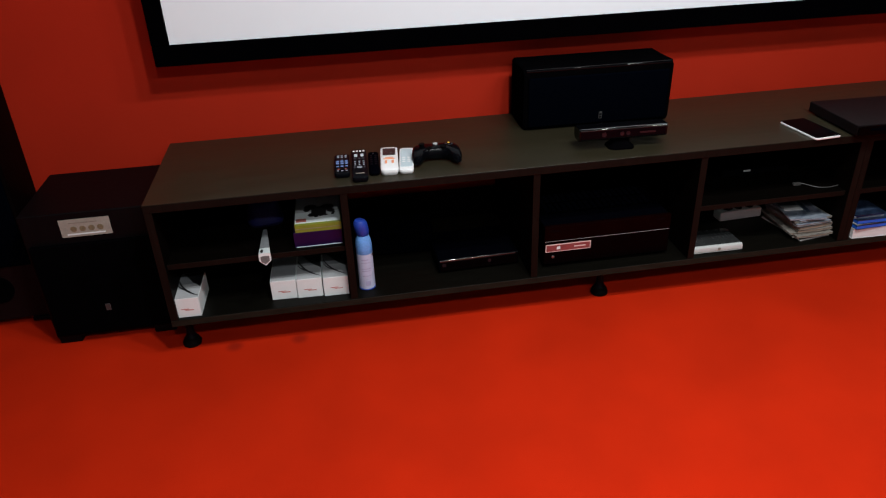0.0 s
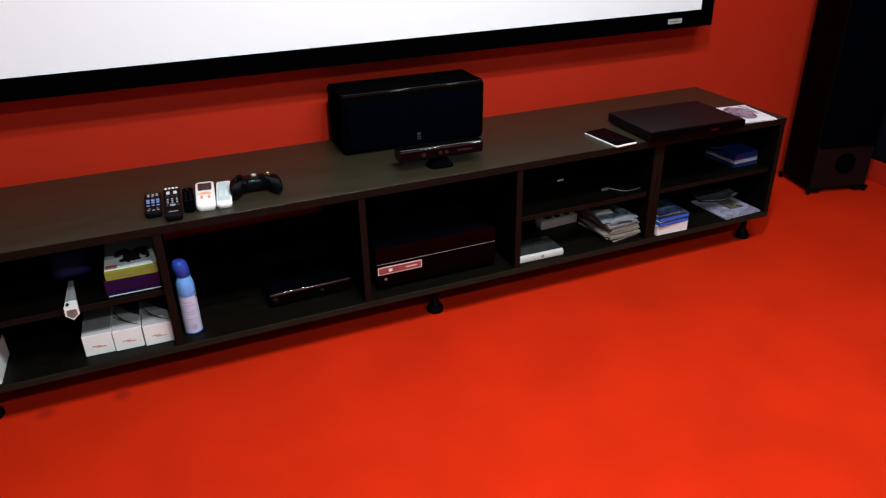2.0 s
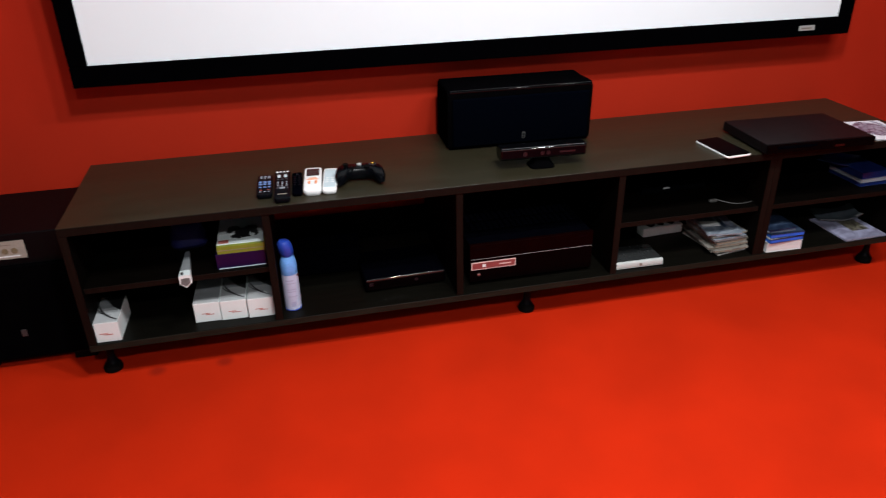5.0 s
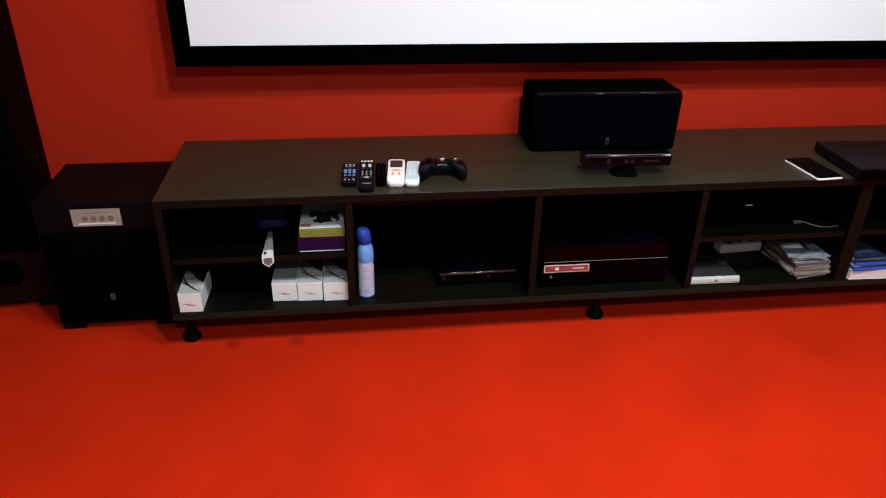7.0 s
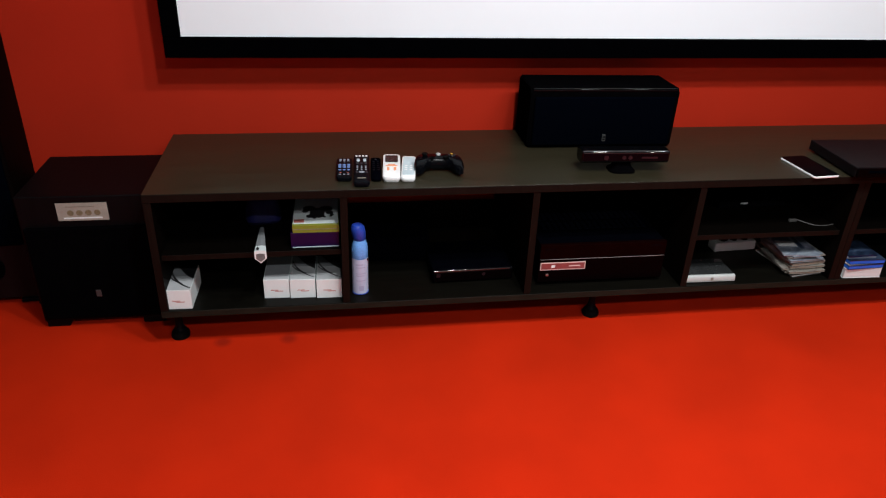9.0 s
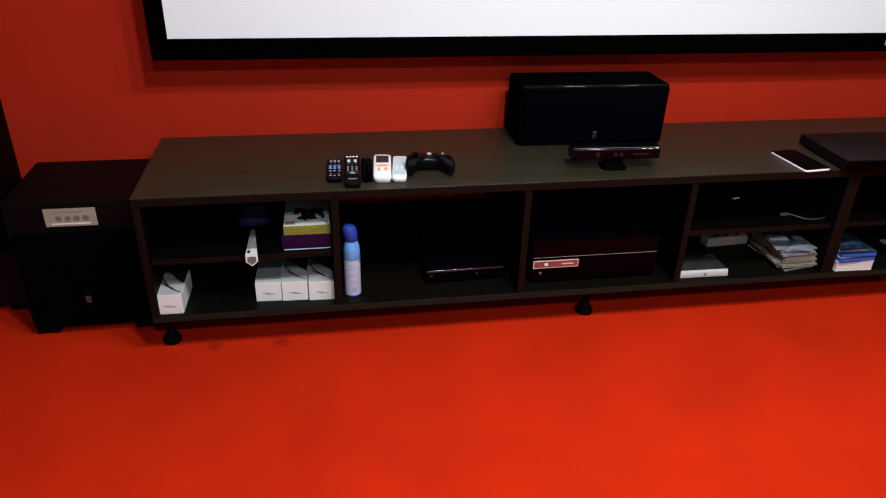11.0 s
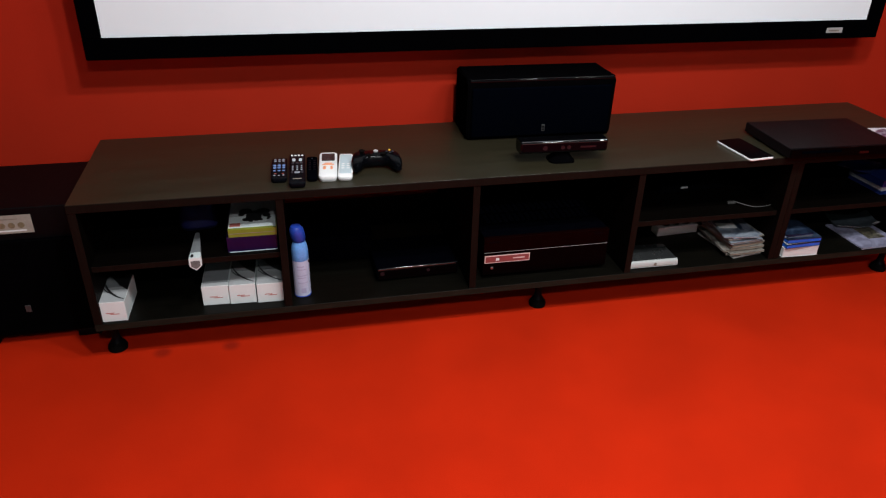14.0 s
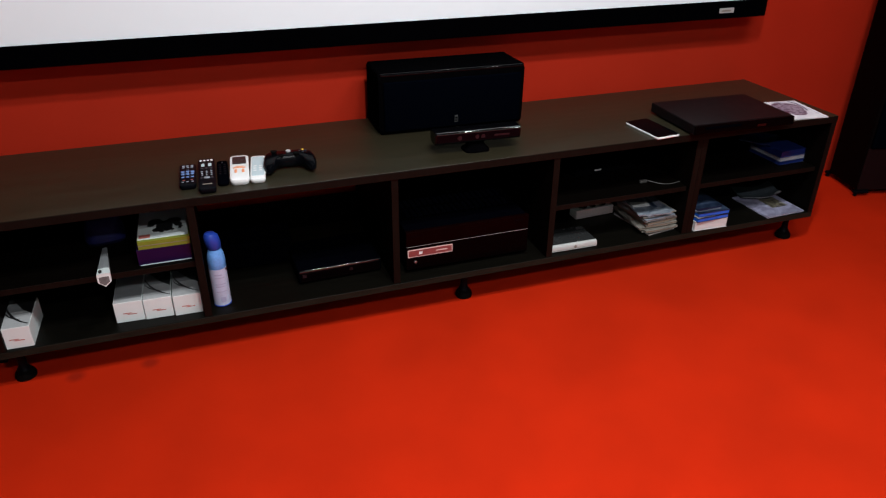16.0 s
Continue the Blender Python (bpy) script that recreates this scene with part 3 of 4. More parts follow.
part("panel", pillow_box(0.036, 0.148, 0.0016, 0.006, 0.0006, m=Matrix.Translation((0, 0.006, 0.0146))), PALE_BLUE, pb, "pale blue grey key panel")


def game_controller(x, y, rz):
    s = thing("game_controller", (x, y, TH), "black wireless game controller with two long grips", "game controller", rz=rz)
    half = [(0.0, 0.050), (0.030, 0.052), (0.052, 0.048), (0.068, 0.034), (0.076, 0.010), (0.079, -0.020), (0.074, -0.048), (0.062, -0.056), (0.050, -0.044), (0.038, -0.020), (0.022, -0.010), (0.0, -0.009)]
    ring = half + [(-px, py) for px, py in reversed(half[1:-1])]

    def scaled(k, dy=0.0):
        return [(px * k + (1 - k) * (0.045 if px > 0.02 else -0.045 if px < -0.02 else 0), (py - 0.015) * k + 0.015 + dy) for px, py in ring]
    bm = loft([(scaled(0.72), 0.006), (scaled(0.92), 0.013), (scaled(1.0), 0.024), (scaled(0.95), 0.034), (scaled(0.82), 0.041), (scaled(0.62), 0.044)])
    for v in bm.verts:
        v.co.z -= max(0, -v.co.y) * 0.25 if v.co.z > 0.02 else max(0, -v.co.y) * 0.1
    bmesh.ops.subdivide_edges(bm, edges=bm.edges[:], cuts=1, use_grid_fill=True, smooth=0.35)
    part("shell", bm, GAMEPAD, s, "satin black moulded shell", True)
    for px, py in ((-0.043, 0.026), (0.022, 0.000)):
        st = part("thumbstick", lathe([(0.007, 0.040), (0.007, 0.048), (0.0095, 0.050), (0.0095, 0.0525), (0.006, 0.052)], 18, m=Matrix.Translation((px, py, -0.003))), RUBBER, s, smooth=True)
    part("direction_pad", slab(-0.030, -0.004, 0.038, -0.012, 0.002, 0.0455, 0.001, bm=slab(-0.024, -0.010, 0.038, -0.018, 0.008, 0.0455, 0.001)), RUBBER, s)
    part("guide_button", lathe([(0.0075, 0.043), (0.0075, 0.0475), (0.005, 0.049)], 18, m=Matrix.Translation((0, 0.030, -0.001))), SILVER, s, "silver round guide button", True)
    for px, py, material in ((0.043, 0.036, KEY_YELLOW), (0.052, 0.027, KEY_DIM), (0.034, 0.027, KEY_DIM), (0.043, 0.018, KEY_DIM)):
        part("face_button", lathe([(0.0042, 0.040), (0.0042, 0.0462), (0.003, 0.0472)], 12, m=Matrix.Translation((px, py, -0.002))), material, s, smooth=True)
    for sx in (-1, 1):
        part("bumper", slab(sx * 0.022, 0.044, 0.022, sx * 0.060, 0.056, 0.034, 0.004, 3), SATIN_BLACK, s)


GAMEPAD = mat("satin_black_shell", (0.0016, 0.0018, 0.0026), 0.22, var=0.15, scale=30, fine=500, spec=0.08)
game_controller(0.311, 0.130, -4)


def sensor_bar(x, y, rz):
    s = thing("sensor_bar", (x, y, TH), "glossy black game sensor bar on a small pedestal", "game sensor", rz=rz)
    part("pedestal", loft([(outline(0.086, 0.072, 0.022), 0), (outline(0.084, 0.070, 0.022), 0.005), (outline(0.070, 0.056, 0.02), 0.010), (outline(0.056, 0.040, 0.016), 0.022), (outline(0.050, 0.034, 0.014), 0.034)]), SATIN_BLACK, s, smooth=True)
    prof = []
    d, h, z0 = 0.062, 0.040, 0.0335
    for cy, cz, r, a0 in ((d / 2 - 0.012, z0 + h - 0.012, 0.012, 0), (-d / 2 + 0.006, z0 + h - 0.006, 0.006, 90), (-d / 2 + 0.010, z0 + 0.008, 0.008, 180), (d / 2 - 0.014, z0 + 0.012, 0.012, 270)):
        prof += [(cy + r * math.cos(radians(a0 + 18 * i)), cz + r * math.sin(radians(a0 + 18 * i))) for i in range(6)]
    bm = prism(prof, -0.143, 0.143)
    bmesh.ops.bevel(bm, geom=[e for e in bm.edges if abs(e.verts[0].co.x - e.verts[1].co.x) < 1e-6], offset=0.002, segments=2, affect="EDGES")
    bar = part("bar", bm, GLOSS_BLACK, s, "gloss black bar with a smoked front", True)
    lip = [(-d / 2 - 0.0008 + 0.0065 * (1 - math.sin(radians(a))), z0 + h - 0.0058 + 0.0065 * math.cos(radians(a))) for a in range(0, 91, 15)] + [(-d / 2 - 0.0008, z0 + h - 0.0062), (-d / 2 + 0.004, z0 + h - 0.0062)]
    part("edge_trim", prism(lip, -0.139, 0.139), GLOSS_LIP, s, "gloss black rounded top edge", True)
    face = part("front_window", slab(-0.138, -d / 2 - 0.0012, z0 + 0.008, 0.138, -d / 2 + 0.002, z0 + h - 0.006, 0.001), SMOKED, s, "smoked wine-tinted front window")
    for px, r in ((-0.064, 0.0075), (-0.006, 0.0065), (0.014, 0.0065)):
        part("lens", lathe([(r * 0.4, 0), (r, 0), (r, 0.0016), (r * 0.4, 0.001)], 18, m=Matrix.Translation((px, -d / 2 - 0.001, z0 + 0.020)) @ Matrix.Rotation(radians(90), 4, "X")), LENS_RED, face, smooth=True)
    part("print_bar", slab(0.052, -d / 2 - 0.0018, z0 + 0.017, 0.104, -d / 2 - 0.001, z0 + 0.023, 0), LENS_RED, face)


SMOKED = mat("smoked_wine_plastic", (0.0032, 0.0010, 0.0017), 0.22, var=0.2, scale=20, fine=200, spec=0.03)
LENS_RED = mat("dull_red_lens", (0.016, 0.006, 0.008), 0.3, var=0.1, scale=60, fine=300, spec=0.3)
sensor_bar(0.904, 0.106, -2.5)


def smartphone(x, y, rz):
    s = thing("smartphone", (x, y, TH), "white smartphone lying face up with its screen off", "phone", rz=rz)
    part("case", pillow_box(0.096, 0.182, 0.0072, 0.010, 0.0018), WHITE_PLASTIC, s, "white plastic case", True)
    part("screen", pillow_box(0.0944, 0.1795, 0.0012, 0.008, 0.0005, m=Matrix.Translation((0.0007, 0.0010, 0.0066))), SCREEN_GLASS, s, "dark glossy glass")


smartphone(1.558, 0.084, 5)


def disc_player(x, y):
    s = thing("disc_player", (x, y, TH), "slim black disc player on the dark stand", "disc player", rz=-2)
    part("case", slab(-0.202, -0.132, 0.006, 0.202, 0.136, 0.040, 0.003, 2), PLAYER_TOP, s, "satin black metal cover")
    f = part("front_panel", slab(-0.202, -0.142, 0.008, 0.202, -0.1325, 0.039, 0.003, 2), SMOKED_DARK, s, "smoked black front panel")
    part("disc_tray", slab(-0.165, -0.1432, 0.024, -0.02, -0.1415, 0.033, 0.0005), MATT_BLACK, f)
    part("display", slab(0.050, -0.1432, 0.016, 0.084, -0.1415, 0.024, 0.0005), LENS_RED2, f, "dark red display window")
    for sx in (-1, 1):
        for sy in (-1, 1):
            part("foot", lathe([(0.011, 0), (0.012, 0.0065)], 14, m=Matrix.Translation((sx * 0.17, sy * 0.09, 0))), RUBBER, s)


PLAYER_TOP = mat("satin_black_cover", (0.0036, 0.0028, 0.0034), 0.45, var=0.15, scale=14, fine=400, spec=0.12)
LENS_RED2 = mat("dark_red_window", (0.012, 0.0012, 0.0012), 0.3, var=0.1, scale=60, fine=300)
disc_player(1.857, 0.104)


def booklet(name, x, y, z, w, l, h, cover, label, category, rz=0.0, pages=None, curl=0.0, group="", rx=0.0):
    """A closed magazine or book: two covers and a block of pages, bent a little where curl is given."""
    s = thing(name, (x, y, z), label, category, group, rz)
    t = min(0.0012, h * 0.3)

    def bent(z0, z1, inset):
        bm = bmesh.new()
        n, m = 8, 6
        rows = []
        for zz in (z0, z1):
            for i in range(n + 1):
                for k in range(m + 1):
                    u, v = i / n - 0.5, k / m - 0.5
                    rows.append(bm.verts.new((u * (w - 2 * inset), v * (l - 2 * inset), zz + curl * (max(0, u) ** 2 * 3 + max(0, -v - 0.1) ** 2 * 2))))
        q = (n + 1) * (m + 1)
        at = lambda lay, i, k: rows[lay * q + i * (m + 1) + k]
        for i in range(n):
            for k in range(m):
                bm.faces.new((at(1, i, k), at(1, i + 1, k), at(1, i + 1, k + 1), at(1, i, k + 1)))
                bm.faces.new((at(0, i, k + 1), at(0, i + 1, k + 1), at(0, i + 1, k), at(0, i, k)))
        for i in range(n):
            bm.faces.new((at(0, i, 0), at(0, i + 1, 0), at(1, i + 1, 0), at(1, i, 0)))
            bm.faces.new((at(0, i + 1, m), at(0, i, m), at(1, i, m), at(1, i + 1, m)))
        for k in range(m):
            bm.faces.new((at(0, 0, k + 1), at(0, 0, k), at(1, 0, k), at(1, 0, k + 1)))
            bm.faces.new((at(0, n, k), at(0, n, k + 1), at(1, n, k + 1), at(1, n, k)))
        return bm
    part("page_block", bent(t, h - t, 0.0015), pages or PAGES, s, "cut edges of paper pages")
    part("cover", bent(h - t, h, 0), cover, s, smooth=True)
    part("cover", bent(0, t, 0), cover, s, smooth=True)
    return s


flyer = booklet("leaflet", 2.198, 0.103, TH, 0.140, 0.200, 0.004, COVER_LEAFLET, "white glossy leaflet with a purple picture on the stand", "leaflet", -7, PAGES_WHITE, 0.0)
oval = [(-0.014 + 0.054 * math.cos(radians(a)) * (1 + 0.12 * math.sin(radians(3 * a))), 0.010 + 0.078 * math.sin(radians(a))) for a in range(0, 360, 15)]
part("cover_picture", loft([(oval, 0.0041), (oval, 0.0045)]), COVER_PLUM, flyer, "dark plum oval picture")
band = [(0.030, 0.092), (0.044, 0.060), (0.046, 0.020), (0.036, -0.020), (0.044, -0.022), (0.055, 0.020), (0.053, 0.064), (0.040, 0.094)]
part("cover_stripe", loft([(band, 0.0041), (band, 0.0044)]), COVER_STEEL, flyer, "grey-blue curved stripe")


# ---- left bay ----
def glasses_box(x, y, z, rz, swoosh=True):
    s = thing("small_carton", (x, y, z), "small glossy white carton with red script and black swoosh" if swoosh else "small glossy white carton with grey photo lid and red script", "box", "small white cartons", rz)
    w, d, h = 0.080, 0.158, 0.068
    part("carton", slab(-w / 2, 0, 0, w / 2, d, h, 0.0012), WHITE_CARD, s)
    # lid greyer than the sides, for the weaker light that reaches it
    part("lid_tone", slab(-w / 2 + 0.001, 0.001, h - 0.0004, w / 2 - 0.001, d - 0.001, h + 0.0002, 0), LID_CARD, s, "white lid, greyed for the weaker light on top")
    # with swoosh: shelf shade painted over the rear; without: the grey photo
    part("top_shade", slab(-w / 2 + 0.002, 0.085 if swoosh else 0.020, h - 0.0002, w / 2 - 0.002, d - 0.004, h + 0.0008, 0), GREY_CARD, s, "grey lid area, photo print and shelf shade in one tone")
    part("script_bar", slab(-0.018, -0.0006, 0.0285, 0.006, 0.0002, 0.0307, 0), RED_PRINT, s)
    part("script_bar", slab(-0.006, -0.0006, 0.0245, 0.020, 0.0002, 0.0268, 0), RED_PRINT, s)
    if not swoosh:
        return s
    bm = bmesh.new()
    for p0, p1, p2, thick in (((-0.037, 0.120), (-0.014, 0.040), (0.0385, 0.012), 0.0028), ((-0.0365, 0.089), (-0.018, 0.048), (0.012, 0.041), 0.0017)):
        prev = None
        for i in range(13):
            t = i / 12
            q = [(1 - t) ** 2 * p0[j] + 2 * t * (1 - t) * p1[j] + t * t * p2[j] for j in (0, 1)]
            g = [2 * (1 - t) * (p1[j] - p0[j]) + 2 * t * (p2[j] - p1[j]) for j in (0, 1)]
            k = (thick * math.sin(math.pi * (0.12 + 0.8 * t)) + 0.0004) / math.hypot(*g)
            pair = [bm.verts.new((q[0] - e * g[1] * k, q[1] + e * g[0] * k, h + 0.0013)) for e in (-1, 1)]
            if prev:
                bm.faces.new((prev[0], prev[1], pair[1], pair[0]))
            prev = pair
    part("swoosh", bm, BLACK_PRINT, s, "black curved swoosh print")
    wedge = [(-0.024, d - 0.004), (-0.006, d - 0.036), (0.012, d - 0.066), (0.038, d - 0.092), (0.038, d - 0.004)]
    part("lid_wedge", loft([(wedge, h + 0.0009), (wedge, h + 0.0012)]), BLACK_PRINT, s, "black wedge printed on the lid")
    return s


first = glasses_box(-0.505, 0.013, BOT1, -1.5)
glasses_box(-0.2095, 0.052, BOT1, -2.0, False)
for gx, gy, rz in ((-0.1275, 0.046, -1.5), (-0.0440, 0.039, -1.0)):
    copy_thing(first, pose(gx, gy, BOT1, 0, 0, rz))


def narrow_tube():
    s = thing("plastic_wedge", (-0.238, -0.050, SHELF), "tapered white plastic wedge overhanging the shelf edge", "wedge", rz=3)

    def section(k, lift):
        return [(x * k, z * k + lift) for x, z in ((-0.017, 0.040), (-0.0175, 0.015), (0.0, 0.0), (0.0175, 0.015), (0.017, 0.040), (0.0, 0.042))]
    turn = Matrix(((1, 0, 0, 0), (0, 0, 1, 0), (0, 1, 0, 0), (0, 0, 0, 1)))
    part("shell", loft([(section(1.0, 0), 0.0), (section(0.86, 0.0), 0.045)], m=turn), WHITE_CARD, s, "white faceted collar")
    part("taper", loft([(section(0.85, 0.0005), 0.0452), (section(0.36, 0.001), 0.21)], m=turn), TAIL_GREY, s, "grey tapering tail")
    part("mouth", loft([([(x * 0.74, (z - 0.021) * 0.66 + 0.0185) for x, z in section(1, 0)], -0.0006), ([(x * 0.74, (z - 0.021) * 0.66 + 0.0185) for x, z in section(1, 0)], 0.0004)], m=turn), HOLLOW, s, "dim grey hollow end")
    part("slot", lathe([(0.0005, 0), (0.0045, 0), (0.0045, 0.0012), (0.0005, 0.0012)], 16, m=Matrix.Translation((-0.0075, 0.016, 0.0402)) @ Matrix.Diagonal((0.9, 2.0, 1, 1))), BLACK_PRINT, s)


narrow_tube()


def game_boxes():
    s = thing("purple_box", (-0.079, 0.040, SHELF), "flat glossy purple retail box lying on the shelf", "box")
    part("carton", slab(-0.075, 0, 0, 0.0722, 0.215, 0.050, 0.001), PURPLE_CARD, s)
    part("lower_edge", slab(-0.070, -0.0006, 0.0, 0.0704, 0.0005, 0.003, 0), PALE_BLUE, s, "pale lower edge line")
    s = thing("picture_box", (-0.077, 0.040, SHELF + 0.050), "flat lime retail box with a white and black picture lid", "box", rz=-0.8)
    part("carton", slab(-0.070, 0, 0, 0.0715, 0.205, 0.026, 0.001), YELLOW_CARD, s, "lime yellow carton")
    part("seam", slab(-0.070, -0.0007, 0.011, 0.070, 0.0003, 0.013, 0), LABEL_GREY, s)
    part("lid_tone", slab(-0.069, 0.010, 0.0258, 0.069, 0.085, 0.0266, 0), WHITE_CARD, s, "white band on the lid")
    # rear part painted grey for the shade under the top board
    part("lid_tone", slab(-0.069, 0.085, 0.0258, 0.069, 0.200, 0.0266, 0), LID_CARD, s, "rear of the lid, greyed for the shelf's shade")
    part("lid_label", slab(-0.066, 0.018, 0.0265, -0.035, 0.040, 0.0271, 0), RED_PRINT, s)
    ink = outline(0.046, 0.062, 0.012)
    bm = loft([([(px + 0.004, py + 0.088) for px, py in ink], 0.0266), ([(px + 0.004, py + 0.088) for px, py in ink], 0.0274)])
    for cx, cy, r in ((-0.022, 0.118, 0.020), (0.030, 0.112, 0.022), (0.042, 0.085, 0.012), (-0.018, 0.062, 0.012), (0.012, 0.058, 0.010), (0.050, 0.070, 0.006), (0.047, 0.060, 0.005), (-0.034, 0.098, 0.010), (-0.004, 0.050, 0.007), (0.026, 0.056, 0.006)):
        lathe([(0.0005, 0.0266), (r, 0.0266), (r, 0.0272), (0.0005, 0.0272)], 14, bm, Matrix.Translation((cx, cy, 0.0003 + cx * 0.001)))
    part("lid_picture", bm, BLACK_PRINT, s, "black silhouette picture")


game_boxes()


def pouch():
    s = thing("nylon_pouch", (-0.250, 0.245, SHELF), "dark blue nylon pouch at the back of the shelf", "pouch", rz=8)
    part("bag", loft([(outline(0.108, 0.07, 0.03), 0), (outline(0.118, 0.10, 0.04), 0.015), (outline(0.112, 0.095, 0.04), 0.045), (outline(0.095, 0.05, 0.02), 0.072), (outline(0.09, 0.016, 0.006), 0.084)]), BLUE_CLOTH, s, smooth=True)
    part("zip", slab(-0.045, -0.003, 0.0835, 0.045, 0.003, 0.087, 0.001), BLACK_PLASTIC, s)


pouch()


# ---- second bay ----
def spray_can():
    s = thing("spray_can", (0.0565, 0.071, BOT1), "tall blue and white air freshener spray can with blue cap", "spray can", rz=30)
    part("label_band", lathe([(0.023, 0.0), (0.0262, 0.003), (0.0262, 0.128), (0.0261, 0.130)], 36), CAN_WHITE, s, "white lilac printed lower body", True)
    part("body", lathe([(0.0259, 0.1302), (0.0262, 0.131), (0.0262, 0.162), (0.024, 0.176), (0.020, 0.188), (0.0185, 0.192)], 36), CAN_BLUE, s, "light blue tin shoulder", True)
    part("cap", lathe([(0.0185, 0.1922), (0.0195, 0.194), (0.0222, 0.206), (0.0228, 0.222), (0.0212, 0.238), (0.015, 0.247), (0.004, 0.249)], 36, m=Matrix(((1, 0, -0.16, 0.031), (0, 1, -0.05, 0.0097), (0, 0, 1, 0), (0, 0, 0, 1)))), CAP_BLUE, s, "royal blue rounded plastic cap", True)
    part("rim", lathe([(0.023, -0.0), (0.0272, 0.0015), (0.0272, 0.004), (0.0264, 0.005)], 36), CAP_BLUE, s)
    bm = bmesh.new()
    for z, h, a0, a1 in ((0.110, 0.004, -150, -100), (0.100, 0.003, -150, -85), (0.078, 0.003, -150, -80), (0.070, 0.003, -150, -90), (0.052, 0.003, -150, -80), (0.016, 0.018, -130, -95)):
        n = 8
        ring = [[bm.verts.new((0.0265 * math.cos(radians(a0 + (a1 - a0) * i / n)), 0.0265 * math.sin(radians(a0 + (a1 - a0) * i / n)), zz)) for i in range(n + 1)] for zz in (z, z + h)]
        for i in range(n):
            bm.faces.new((ring[0][i], ring[0][i + 1], ring[1][i + 1], ring[1][i]))
    part("cap_mark", slab(0.0262 * math.cos(radians(-52)) - 0.004, 0.0262 * math.sin(radians(-52)) - 0.003, 0.121, 0.0262 * math.cos(radians(-52)) + 0.003, 0.0262 * math.sin(radians(-52)) + 0.004, 0.128, 0.0005), BLACK_PRINT, s)
    part("print", bm, LILAC_PRINT, s, "unreadable small print bars")


spray_can()


def set_top_box():
    s = thing("game_console", (0.4345, 0.203, BOT1), "slim gloss black game console lying in the bay", "game console", rz=1.5)
    w, d, h = 0.277, 0.21, 0.050
    part("case", slab(-w / 2, -d / 2, 0.004, w / 2, d / 2, h, 0.006, 3), MATT_BLACK, s, "dark satin case", True)
    lip = [(-d / 2 - 0.003 + 0.0045 * (1 - math.sin(radians(k))), h - 0.0045 + 0.0055 * math.cos(radians(k))) for k in range(0, 91, 15)] + [(-d / 2 - 0.003, h - 0.0075), (-d / 2 + 0.0015, h - 0.0075)]
    part("edge_trim", prism(lip, -w / 2 + 0.004, w / 2 - 0.004), GLOSS_LIP, s, "gloss black rounded front lip", True)
    f = part("front_panel", slab(-w / 2 + 0.006, -d / 2 - 0.003, 0.009, w / 2 - 0.006, -d / 2 + 0.001, h - 0.008, 0.0012), SMOKED_DARK, s, "smoked wine-tinted front")
    part("power_button", lathe([(0.002, 0), (0.006, 0), (0.006, 0.0015), (0.002, 0.002)], 18, m=Matrix.Translation((0.035, -d / 2 - 0.003, 0.030)) @ Matrix.Rotation(radians(90), 4, "X")), LENS_RED, f)
    part("port_cover", slab(-w / 2 + 0.012, -d / 2 - 0.0042, 0.026, -w / 2 + 0.025, -d / 2 - 0.0025, 0.038, 0.0005), LENS_RED, f)
    for sx in (-1, 1):
        for sy in (-1, 1):
            part("foot", lathe([(0.008, 0), (0.009, 0.0045)], 12, m=Matrix.Translation((sx * 0.11, sy * 0.08, 0))), RUBBER, s)


set_top_box()


def dark_carton():
    s = thing("dark_case", (0.19, 0.36, BOT1), "plain matt black equipment case at the back of the bay", "case", rz=-3)
    part("shell", slab(-0.12, -0.10, 0.0, 0.12, 0.11, 0.075, 0.008, 3), MATT_BLACK, s)
    part("lid", slab(-0.122, -0.102, 0.0752, 0.122, 0.112, 0.095, 0.006, 3), MATT_BLACK, s)


dark_carton()


